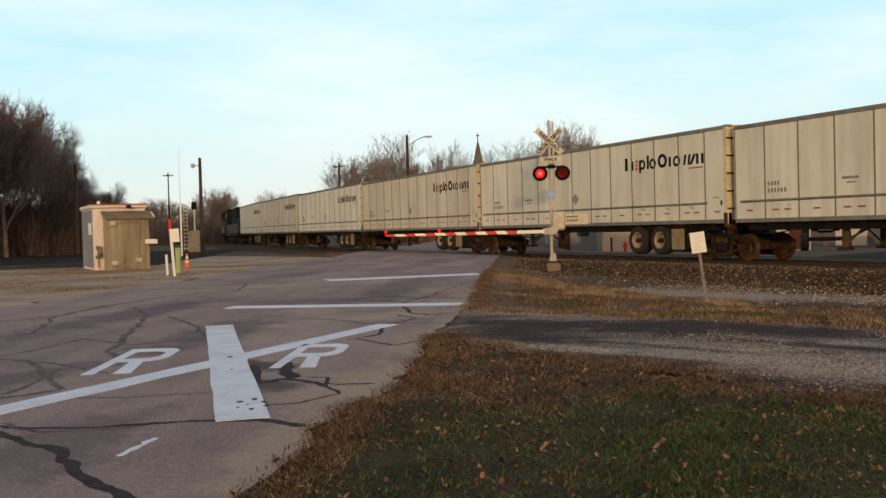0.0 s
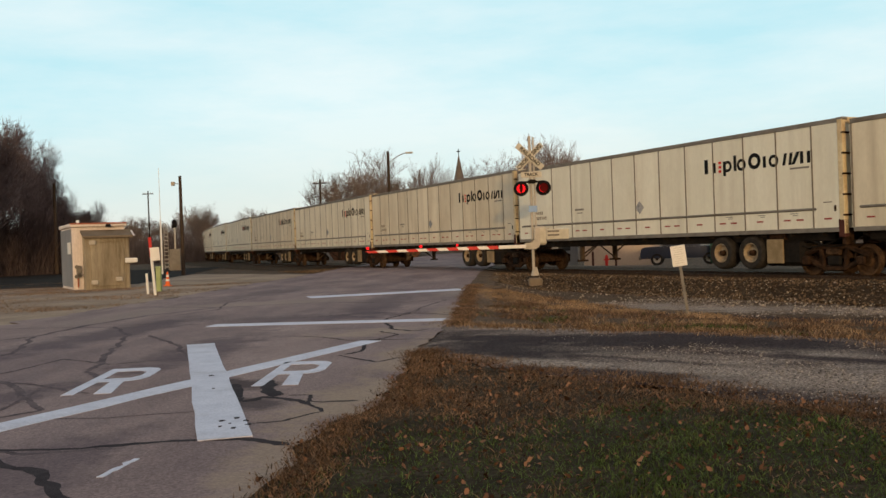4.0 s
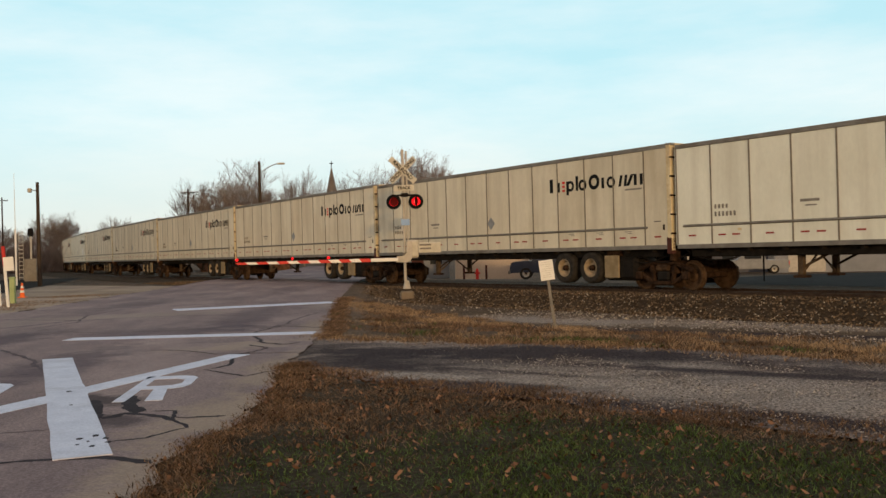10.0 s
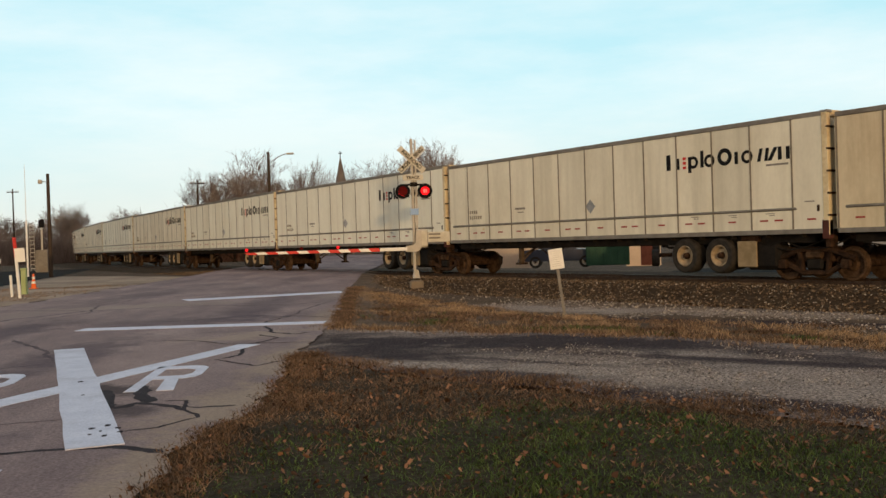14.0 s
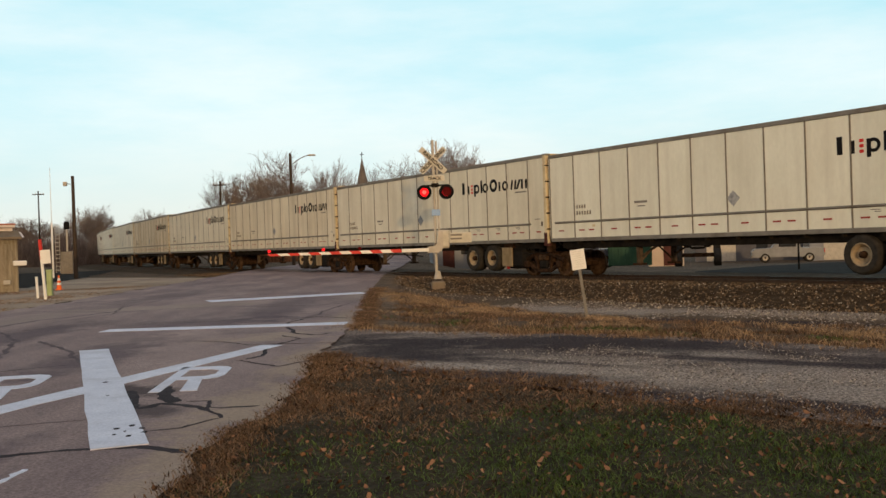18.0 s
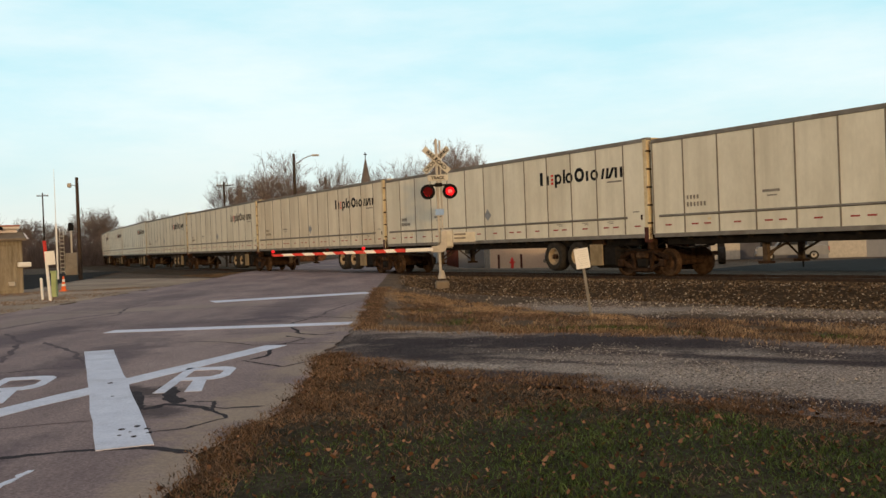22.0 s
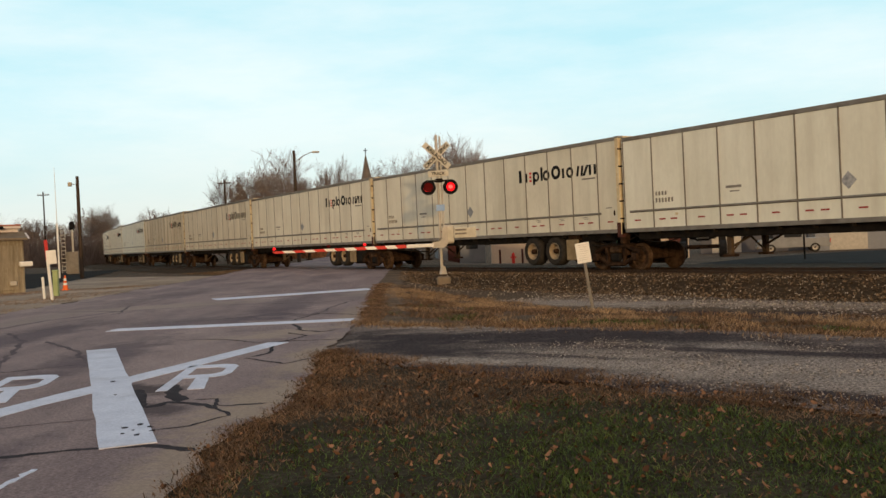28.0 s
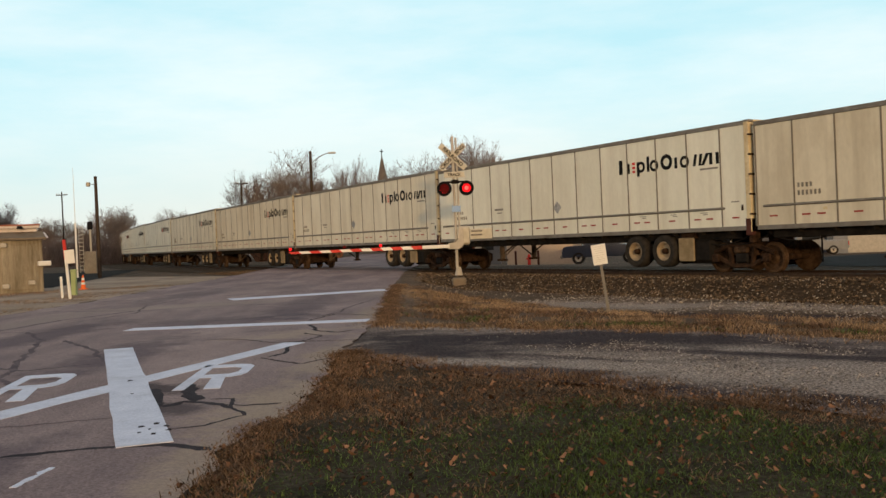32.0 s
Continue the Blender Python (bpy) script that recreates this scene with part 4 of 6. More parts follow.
        part("side_frame", bm, M_RUST, bogie, "open rusty side frame")
        part("spring_nest", box(bx - 0.24, s * 0.92, 0.36, bx + 0.24, s * 1.04, 0.66, 0.06), M_DARK, bogie)
        part("bolster_end", box(bx - 0.24, s * 0.92, 0.66, bx + 0.24, s * 1.07, 0.84, 0.04), M_RUSTWHEEL, bogie)
        for x in (bx - 0.9, bx + 0.9):
            part("axle_box", box(x - 0.13, s * 1.0, 0.40, x + 0.13, s * 1.1, 0.64, 0.03), M_RUST, bogie)
    part("brake_cylinder", tube((bx + 1.0, 0.85, 1.02), (bx + 1.55, 0.85, 1.02), 0.11, n=12), M_STEEL, root, "grey brake cylinder")
    for k, (x0, x1) in enumerate(((bx - 1.0, bx + 0.9), (bx - 0.4, bx + 1.7))):
        bm = bmesh.new()
        arc = [(x0 + (x1 - x0) * q / 8, 1.06 + 0.04 * k, 1.16 - 0.26 * math.sin(math.pi * q / 8)) for q in range(9)]
        for a, c in zip(arc, arc[1:]):
            tube(a, c, 0.018, n=5, bm=bm)
        part("brake_hose", bm, M_DARK, root, "black sagging brake hose")
    part("coupler", box(-L_BODY - 0.28, -0.2, 0.95, -L_BODY + 0.3, 0.2, Z0, 0.03), M_RUST, root)
    part("coupler_plate", box(-L_BODY - 0.06, HALF - 0.35, 0.95, -L_BODY + 0.1, HALF - 0.05, Z0 + 0.1, 0.02), M_RUST, root, "rust-streaked end fitting")
    return root


def skin(name, a, b, c, st):
    """Painted sheet: each panel has its own stains and long vertical runs of grime."""
    m = mat(name, a, b, 0.9, 0.55, fine=0.03, c3=c, stain=st, spread=0.055, stretch=(1.0, 1.0, 0.5))
    n, l = m.node_tree.nodes, m.node_tree.links
    shader = n["Principled BSDF"]
    base = [q for q in n if q.bl_idname == "ShaderNodeMapping"][0]
    info, shift = n.new("ShaderNodeObjectInfo"), n.new("ShaderNodeMath")
    shift.operation = "MULTIPLY"
    shift.inputs[1].default_value = 61.0
    l.new(info.outputs["Random"], shift.inputs[0])
    l.new(shift.outputs["Value"], base.inputs["Location"])
    runs_at = n.new("ShaderNodeMapping")
    runs_at.inputs["Scale"].default_value = (2.4, 2.4, 0.16)
    l.new(n.new("ShaderNodeTexCoord").outputs["Object"], runs_at.inputs["Vector"])
    l.new(shift.outputs["Value"], runs_at.inputs["Location"])
    runs = n.new("ShaderNodeTexNoise")
    runs.inputs["Scale"].default_value, runs.inputs["Detail"].default_value, runs.inputs["Roughness"].default_value = 1.0, 4, 0.55
    l.new(runs_at.outputs["Vector"], runs.inputs["Vector"])
    far = n.new("ShaderNodeMapRange")
    far.inputs["From Min"].default_value, far.inputs["From Max"].default_value = 0.46, 0.78
    far.inputs["To Max"].default_value = 0.25 + 0.5 * st
    l.new(runs.outputs["Fac"], far.inputs["Value"])
    mix = n.new("ShaderNodeMix")
    mix.data_type = "RGBA"
    l.new(far.outputs["Result"], mix.inputs["Factor"])
    l.new(shader.inputs["Base Color"].links[0].from_socket, mix.inputs["A"])
    mix.inputs["B"].default_value = (*[q * 0.8 for q in c], 1)
    l.new(mix.outputs["Result"], shader.inputs["Base Color"])
    return m


M_POSTS = mat("grey_joint", (0.17, 0.14, 0.105), (0.24, 0.20, 0.15), 3, 0.8)
M_MARK = mat("faded_black", (0.17, 0.15, 0.125), (0.27, 0.24, 0.20), 3, 0.7)
M_PLACARD = mat("grey_placard", (0.20, 0.21, 0.22), (0.28, 0.28, 0.29), 6, 0.6)
M_PLACARD_W = mat("pale_placard", (0.42, 0.41, 0.40), (0.20, 0.20, 0.21), 9, 0.6)
M_RUSTWHEEL = mat("rusty_wheel", (0.028, 0.017, 0.010), (0.095, 0.056, 0.032), 6, 0.85)
SKINS = [skin("white_sheet", (0.665, 0.61, 0.485), (0.755, 0.70, 0.565), (0.50, 0.44, 0.32), 0.45), skin("dusty_sheet", (0.62, 0.55, 0.42), (0.72, 0.645, 0.50), (0.46, 0.372, 0.245), 0.6),
         skin("stained_sheet", (0.57, 0.475, 0.318), (0.68, 0.572, 0.40), (0.40, 0.28, 0.155), 0.75), skin("bright_sheet", (0.72, 0.69, 0.57), (0.80, 0.77, 0.65), (0.62, 0.545, 0.42), 0.35)]
LABELS = ["off-white box trailer with grey panel joints on rail bogies", "dusty off-white box trailer with grey panel joints on rail bogies",
          "rust-stained tan box trailer with grey panel joints on rail bogies", "clean white box trailer with grey panel joints on rail bogies"]
KINDS = [make_trailer(sk, k % 2, mk) for k, (sk, mk) in enumerate(zip(SKINS, (M_PLACARD, M_PLACARD, M_PLACARD, M_PLACARD_W)))]
for k, ob in zip(LABELS, KINDS):
    tagged(ob, k, "rail trailer", "trailers of the train")
TRAILERS = []
ORDER = [0, 1, 3, 1, 0, 0, 1, 0, 1, 3, 1, 0, 1, 1, 1, 1, 1, 3, 0, 3, 3, 0, 2, 0, 1, 0, 3, 0, 0, 1, 0, 0, 1, 3, 2, 1, 0, 0, 3, 0, 1, 0, 3, 1, 0, 1]
used = set()
for k in ORDER:
    if k in used:
        TRAILERS.append(copy_thing(KINDS[k], Matrix()))
    else:
        used.add(k)
        TRAILERS.append(KINDS[k])
bm = bmesh.new()
box(-14.0, HALF + 0.003, 2.02, -12.3, HALF + 0.007, 2.42, 0, bm)
box(-13.7, HALF + 0.0035, 2.42, -12.75, HALF + 0.0072, 2.72, 0, bm)
part("repaint_patch", bm, M_WHITE, TRAILERS[11], "fresh white patch painted over the side")


def make_locomotive():
    root = empty("locomotive")
    tagged(root, "black diesel freight locomotive seen from its rear", "locomotive")
    part("frame", box(-22, -1.5, 1.05, 0, 1.5, 1.45, 0.04), M_BLACK, root)
    part("long_hood", box(-20.5, -0.95, 1.45, -5.6, 0.95, 4.2, 0.12), M_BLACK, root)
    part("radiator", box(-20.3, -1.45, 3.3, -15.5, 1.45, 4.35, 0.1), M_BLACK, root, "flared black radiator section")
    cab = part("cab", box(-5.6, -1.5, 1.45, -2.4, 1.5, 4.5, 0.12), M_BLACK, root)
    for s in (1, -1):
        part("cab_window", box(-5.0, s * 1.49, 3.2, -3.0, s * 1.52, 3.9), M_GLASS, cab)
    part("nose", box(-2.4, -1.0, 1.45, -0.7, 1.0, 3.3, 0.15), M_BLACK, root)
    part("fuel_tank", box(-14, -1.35, 0.35, -8, 1.35, 1.05, 0.15), M_DARK, root)
    for s in (1, -1):
        bm = bmesh.new()
        for k in range(14):
            tube((-21.5 + k * 1.2, s * 1.47, 1.45), (-21.5 + k * 1.2, s * 1.47, 2.4), 0.018, n=6, bm=bm)
        tube((-21.5, s * 1.47, 2.4), (-5.9, s * 1.47, 2.4), 0.018, n=6, bm=bm)
        part("handrail", bm, M_STEEL, root)
    for c in (-4.5, -17.5):
        truck = part("truck", box(c - 2.2, -1.15, 0.45, c + 2.2, 1.15, 0.95, 0.06), M_DARK, root)
        for x in (c - 1.8, c, c + 1.8):
            for s in (1, -1):
                part("rail_wheel", disc_y(x, s * 0.76, 0.59, 0.5, 0.13, 22), M_RUSTWHEEL, truck)
    for s in (1, -1):
        part("marker_light", disc_y(-22.02, s * 0.5, 1.9, 0.08, 0.06, 10), M_ALU, root)
    return root


LOCO = make_locomotive()
LEADER = copy_thing(LOCO, Matrix())


def train_rows(lead):
    """Rows of a vehicle whose nose is lead metres ahead of the train's mark, from start to end."""
    rows = []
    for i in range(65):
        t = i * 0.5
        s = START + lead + SPEED * t
        a, _ = along(s - 0.85)
        b, _ = along(s - 15.5)
        d = (a - b).normalized()
        p = a + d * 0.85
        rows.append((t, Matrix.Translation((p.x, p.y, 0)) @ Matrix.Rotation(math.atan2(d.y, d.x), 4, "Z")))
    return rows


def motions():
    for k, ob in enumerate(TRAILERS):
        walk(ob, train_rows((5 - k) * PITCH - float(np.interp(k, SLACK_AT, SLACK))))
    walk(LOCO, train_rows(5 * PITCH + 22.6))
    walk(LEADER, train_rows(5 * PITCH + 45.4))
    # the lamps flash in turn: a made-up disc swings over each steadily glowing lens
    for ob, at, first in FLASH_DISCS:
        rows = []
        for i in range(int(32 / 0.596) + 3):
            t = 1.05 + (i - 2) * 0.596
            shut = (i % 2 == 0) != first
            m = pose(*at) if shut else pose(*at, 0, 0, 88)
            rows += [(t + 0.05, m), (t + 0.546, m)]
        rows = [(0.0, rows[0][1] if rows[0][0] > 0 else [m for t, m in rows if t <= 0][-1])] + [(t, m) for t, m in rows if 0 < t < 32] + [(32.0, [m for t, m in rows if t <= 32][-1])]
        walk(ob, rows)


# ---- crossing signal ----
FLASH_DISCS = []


def make_signal():
    root = empty("crossing_signal", pose(3.76, 33.3, 0, 0, 0, -4))
    tagged(root, "silver railway crossing signal with crossbuck, red lamps and lowered gate", "crossing signal")
    base = part("foundation", box(-0.24, -0.24, -0.3, 0.24, 0.24, 0.05, 0.05), M_LEANROOF, root, "stained concrete foundation")
    part("base_casting", tube((0, 0, 0.13), (0, 0, 0.42), 0.14, 0.08, 12), M_ALU, base)
    part("mast", tube((-0.045, 0, 0.4), (-0.045, 0, 5.0), 0.050, n=14), M_ALU, root)
    part("conduit", tube((0.085, -0.01, 1.8), (0.085, -0.01, 4.98), 0.032, n=10), M_ALU, root, "thin grey conduit beside the mast")
    part("cap", tube((-0.045, 0, 5.0), (-0.045, 0, 5.04), 0.060, 0.03, 12), M_ALU, root)
    # crossbuck: two boards and their letters
    for turn, word, y in ((44, "RAILROAD", -0.125), (-44, "CROSSING", -0.10)):
        b = part("crossbuck_board", box(-0.60, y - 0.01, -0.105, 0.60, y + 0.01, 0.105, 0.004), M_BOARD, root, "weathered white crossbuck board", pose(-0.05, 0, 4.30) @ pose(0, 0, 0, 0, turn, 0))
        if word == "RAILROAD":
            lettering(word, 0.185, M_BLACK, "lettering", b, pose(0, y - 0.012, 0, 90, 0, 0))
        else:
            lettering("CROS", 0.185, M_BLACK, "lettering", b, pose(-0.34, y - 0.012, 0, 90, 0, 0))
            lettering("SING", 0.185, M_BLACK, "lettering", b, pose(0.34, y - 0.012, 0, 90, 0, 0))
    t = part("track_sign", box(-0.36, -0.1, -0.10, 0.36, -0.08, 0.10, 0.006), M_BOARD, root, "white plate with black letters", pose(-0.02, 0, 3.67))
    lettering("TRACK", 0.145, M_BLACK, "lettering", t, pose(0, -0.103, 0, 90, 0, 0))
    part("crossarm", tube((-0.45, -0.02, 3.42), (0.45, -0.02, 3.42), 0.035, n=10), M_DARK, root)
    part("junction_box", box(-0.13, -0.1, 3.36, 0.13, 0.1, 3.5, 0.02), M_DARK, root)
    for x in (-0.39, 0.39):
        bgd = part("lamp_background", disc_y(x, -0.14, 3.19, 0.262, 0.02, 28), M_BLACK, root, "round black lamp background")
        bm = bmesh.new()
        vs = []
        for k in range(17):
            a = math.pi * (k / 16) * 1.3 - 0.15 * math.pi
            vs.append([bm.verts.new((x + 0.175 * math.cos(a), yy, 3.19 + 0.175 * math.sin(a))) for yy in (-0.15, -0.36)])
        for k in range(16):
            bm.faces.new((vs[k][0], vs[k + 1][0], vs[k + 1][1], vs[k][1]))
        part("hood", bm, M_BLACK, bgd)
        part("housing", tube((x, -0.12, 3.19), (x, 0.14, 3.19), 0.17, 0.12, 16), M_BLACK, bgd)
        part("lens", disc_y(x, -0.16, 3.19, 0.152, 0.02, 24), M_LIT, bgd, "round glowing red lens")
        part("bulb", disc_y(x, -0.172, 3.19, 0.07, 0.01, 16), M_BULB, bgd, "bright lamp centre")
        # added disc, no part of a real signal: it hides the lit lens
        FLASH_DISCS.append((part("shutter", disc_y(0, 0, 0, 0.156, 0.006, 24), M_DIM, root, "added dark red disc that turns to hide the lit lens"), (x, -0.335, 3.19), x < 0))
        part("bracket", tube((x, 0, 3.42), (x, 0, 3.28), 0.025, n=8), M_DARK, root)
        # lamps to the other side
        part("rear_lamp", tube((x * 1.0, 0.14, 3.19), (x * 1.0, 0.2, 3.19), 0.26, 0.26, 20), M_ALU, root)
    part("blue_plate", box(-0.15, -0.09, 2.36, 0.15, -0.075, 2.58, 0.01), M_BLUE, root, "small blue notice plate")
    # gate mechanism
    mech = part("gate_mechanism", box(0.03, -0.30, 1.20, 0.43, 0.22, 1.85, 0.05), M_ALU, root, "silver gate mechanism box")
    part("mechanism_door", box(0.20, -0.32, 1.26, 0.41, -0.30, 1.80, 0.01), M_BOARD, mech)
    part("clamp", box(-0.12, -0.14, 1.30, 0.04, 0.14, 1.40, 0.01), M_STEEL, mech)
    arm_z = 1.17
    bm = bmesh.new()
    pr = [(0.20, 1.78), (0.02, 1.78), (0.00, 1.40), (-0.08, 1.30), (-0.34, 1.28), (-0.36, 1.07), (0.02, 1.06), (0.14, 1.12), (0.20, 1.25)]
    lo = [bm.verts.new((x, -0.42, z)) for x, z in pr]
    hi = [bm.verts.new((x, -0.37, z)) for x, z in pr]
    bm.faces.new(lo), bm.faces.new(hi)
    for i in range(len(pr)):
        j = (i + 1) % len(pr)
        bm.faces.new((lo[i], lo[j], hi[j], hi[i]))
    bmesh.ops.recalc_face_normals(bm, faces=bm.faces[:])
    part("gate_arm_bracket", bm, M_ALU, root, "silver bent support plate")
    part("counterweight_plate", box(0.42, -0.40, 1.38, 1.20, -0.34, 1.74, 0.02), M_BOARD, root, "pale counterweight arm")
    for z in (1.66, 1.53):
        part("counterweight_slot", box(0.46, -0.42, z - 0.03, 0.86, -0.395, z + 0.03, 0.01), M_STEEL, root, "grey slotted bar")
    arm = part("gate_arm", box(-1.25, -0.44, arm_z - 0.06, -0.30, -0.36, arm_z + 0.06, 0.008), M_WHITE, root)
    n, x = 13, -1.25
    step = (5.85 - 1.25) / n
    for k in range(n):
        a, b = x - k * step, x - (k + 1) * step
        sh = 0.05
        bm = bmesh.new()
        h0, h1 = 0.06 - 0.0016 * k, 0.06 - 0.0016 * (k + 1)
        q = [(a + sh, -h0), (a - sh, h0), (b - sh, h1), (b + sh, -h1)]
        lo = [bm.verts.new((u, -0.432, arm_z + v)) for u, v in q]
        hi = [bm.verts.new((u, -0.372, arm_z + v)) for u, v in q]
        bm.faces.new(lo), bm.faces.new(hi)
        for i in range(4):
            j = (i + 1) % 4
            bm.faces.new((lo[i], lo[j], hi[j], hi[i]))
        bmesh.ops.recalc_face_normals(bm, faces=bm.faces[:])
        part("stripe", bm, M_WHITE if k % 2 else M_RED, arm, "white reflective stripe" if k % 2 else "red reflective stripe")
    for lx in (-5.82, -3.95, -2.7):
        lamp = part("gate_lamp", box(lx - 0.05, -0.43, arm_z + 0.05, lx + 0.05, -0.37, arm_z + 0.12, 0.01), M_BLACK, root)
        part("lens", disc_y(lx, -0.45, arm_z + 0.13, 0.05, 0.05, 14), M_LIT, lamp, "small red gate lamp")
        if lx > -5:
            # added disc here too, standing in for the gate lamp going dark
            FLASH_DISCS.append((part("shutter", disc_y(0.058, 0, 0, 0.056, 0.006, 14), M_DIM, root, "added dark disc that turns to hide the lit gate lamp"), (lx - 0.058, -0.49, arm_z + 0.13), lx < -3))
    part("arm_truss", tube((-0.5, -0.4, 0.95), (-1.9, -0.4, arm_z - 0.06), 0.02, n=6), M_DARK, root)
    return root


make_signal()


# ---- small sign by the drive ----
M_FAINT = mat("faint_print", (0.42, 0.40, 0.37), (0.50, 0.48, 0.45), 12, 0.7)


def make_sign():
    x, y = 5.35, 19.6
    z = land(x, y)
    root = empty("notice_sign", pose(x, y, z, 0, -7, -10))
    tagged(root, "small white notice on a leaning steel post in dry grass", "sign")
    part("post", box(-0.03, -0.02, -0.3, 0.03, 0.02, 1.35, 0.006), M_STEEL, root)
    pl = part("plate", box(-0.15, -0.035, 0.97, 0.15, -0.022, 1.40, 0.006), M_WHITE, root, "white metal plate")
    for k in range(8):
        w = 0.10 - 0.03 * (k % 3 == 2)
        part("text_bar", box(-w, -0.038, 1.35 - k * 0.045, w, -0.034, 1.356 - k * 0.045), M_FAINT, pl, "faint grey bar")
    return root


make_sign()


# ---- hut, marker post, cone, poles at the far side of the road ----
def make_hut():
    root = empty("signal_hut", pose(-13.72, 40.3, 0, 0, 0, 27))
    tagged(root, "tan concrete signal hut with a lean-to front", "hut")
    part("wall", box(-1.12, 0.25, -0.05, 1.0, 4.2, 2.62, 0.02), M_WALL, root, "pale main walls")
    part("roof", box(-1.2, 0.1, 2.62, 1.08, 4.35, 2.78, 0.03), M_WALL, root)
    part("fascia", box(-1.22, 0.07, 2.73, 1.1, 0.1, 2.79, 0.01), M_REDROOF, root, "red-brown roof edge")
    front = part("lean_to", box(-0.72, -0.35, -0.05, 1.04, 0.25, 2.2, 0.02), M_CONC, root, "stained tan concrete front")
    part("panel", box(-0.5, -0.38, 0.1, 0.85, -0.35, 1.95, 0.02), M_CONC, front)
    bm = bmesh.new()
    pr = [(-0.60, 2.14), (0.3, 2.42), (0.3, 2.5), (-0.60, 2.22)]
    lo = [bm.verts.new((-0.8, y, z)) for y, z in pr]
    hi = [bm.verts.new((1.2, y, z)) for y, z in pr]
    bm.faces.new(lo), bm.faces.new(hi)
    for i in range(4):
        j = (i + 1) % 4
        bm.faces.new((lo[i], lo[j], hi[j], hi[i]))
    bmesh.ops.recalc_face_normals(bm, faces=bm.faces[:])
    part("lean_to_roof", bm, M_LEANROOF, root, "grey-brown lean-to roof")
    for x in (-0.72, 0.94):
        part("corner_post", box(x, -0.375, -0.05, x + 0.12, -0.35, 2.16, 0.008), M_CONC, front, "pale corner board")
    gb = bmesh.new()
    a = [gb.verts.new(q) for q in ((1.05, -0.62, 2.16), (1.05, 0.25, 2.16), (1.05, 0.25, 2.46))]
    c = [gb.verts.new(q) for q in ((1.30, -0.50, 2.2), (1.30, 0.25, 2.2), (1.30, 0.25, 2.44))]
    gb.faces.new(a), gb.faces.new(c)
    for i in range(3):
        gb.faces.new((a[i], a[(i + 1) % 3], c[(i + 1) % 3], c[i]))
    bmesh.ops.recalc_face_normals(gb, faces=gb.faces[:])
    part("gable_end", gb, M_WALL, root, "pale end of the lean-to roof")
    for x, z in ((-0.98, 0.95), (-0.86, 0.62), (-1.0, 0.55)):
        part("meter", disc_y(x, 0.17, z, 0.085, 0.1, 14), M_STEEL, root, "round grey utility meter")
    part("roof_vent", tube((-0.85, 0.5, 2.78), (-0.85, 0.5, 2.92), 0.06, n=8), M_WHITE, root)
    part("side_window", box(-1.18, 0.6, 1.5, -1.12, 1.5, 2.0, 0.01), M_WHITE, root)
    part("side_panel", box(-1.15, 0.4, 0.1, -1.12, 4.1, 2.55, 0.01), M_BLUEWALL, root, "grey side cladding")
    for x, z in ((-0.38, 0.28), (0.6, 0.38), (-0.42, 1.95)):
        part("floodlight", box(x - 0.13, -0.52, z - 0.09, x + 0.13, -0.36, z + 0.09, 0.03), M_ALU, root)
    part("roof_lamp", tube((0.3, 0.0, 2.6), (0.3, 0.0, 2.72), 0.14, 0.08, 10), M_BLACK, root)
    part("utility_meter", box(-1.0, 0.12, 0.5, -0.8, 0.25, 1.0, 0.02), M_STEEL, root)
    part("mailbox", box(0.85, -0.62, 1.05, 1.35, -0.38, 1.25, 0.03), M_WHITE, root, "white box on the corner")
    part("pipe", tube((-0.95, 0.16, 0.1), (-0.95, 0.16, 0.5), 0.03, n=8), M_REDROOF, root)
    return root


make_hut()


def make_post(x, y):
    root = empty("marker_post", pose(x, y, 0, 0, -3.5, 0))
    tagged(root, "white marker post with a red top and white plate", "post")
    part("shaft", tube((0, 0, -0.2), (0, 0, 1.3), 0.05, n=12), M_WHITE, root)
    part("red_top", tube((0, 0, 1.3), (0, 0, 1.95), 0.056, n=12), M_RED, root, "red upper sleeve")
    part("plate", box(-0.02, -0.07, 1.15, 0.3, -0.05, 1.6, 0.006), M_WHITE, root)
    return root


make_post(-9.25, 32.3)
stub = part("short_stake", tube((0, 0, -0.1), (-0.03, 0, 0.72), 0.045, n=10), M_WHITE)
stub.matrix_basis = pose(-9.75, 33.2, 0)
tagged(stub, "short white stake in the dirt", "stake")
ped = empty("cable_pedestal", pose(-9.92, 35.2, 0))
tagged(ped, "pale green plastic cable pedestal", "pedestal")
part("body", box(-0.09, -0.09, -0.05, 0.09, 0.09, 0.85, 0.02), M_GREENBOX, ped)
part("cap", box(-0.105, -0.105, 0.85, 0.105, 0.105, 0.92, 0.02), M_GREENBOX, ped)
cone = empty("traffic_cone", pose(-11.08, 40.6, 0))
tagged(cone, "orange traffic cone with a white band", "traffic cone")
part("foot", box(-0.15, -0.15, -0.02, 0.15, 0.15, 0.03, 0.01), M_ORANGE, cone)
part("shell", tube((0, 0, 0.03), (0, 0, 0.60), 0.105, 0.03, 16), M_ORANGE, cone)
part("band", tube((0, 0, 0.38), (0, 0, 0.48), 0.0610, 0.0480, 16), M_WHITE, cone, "white reflective band")
part("band", tube((0, 0, 0.20), (0, 0, 0.29), 0.0840, 0.0725, 16), M_WHITE, cone, "white reflective band")


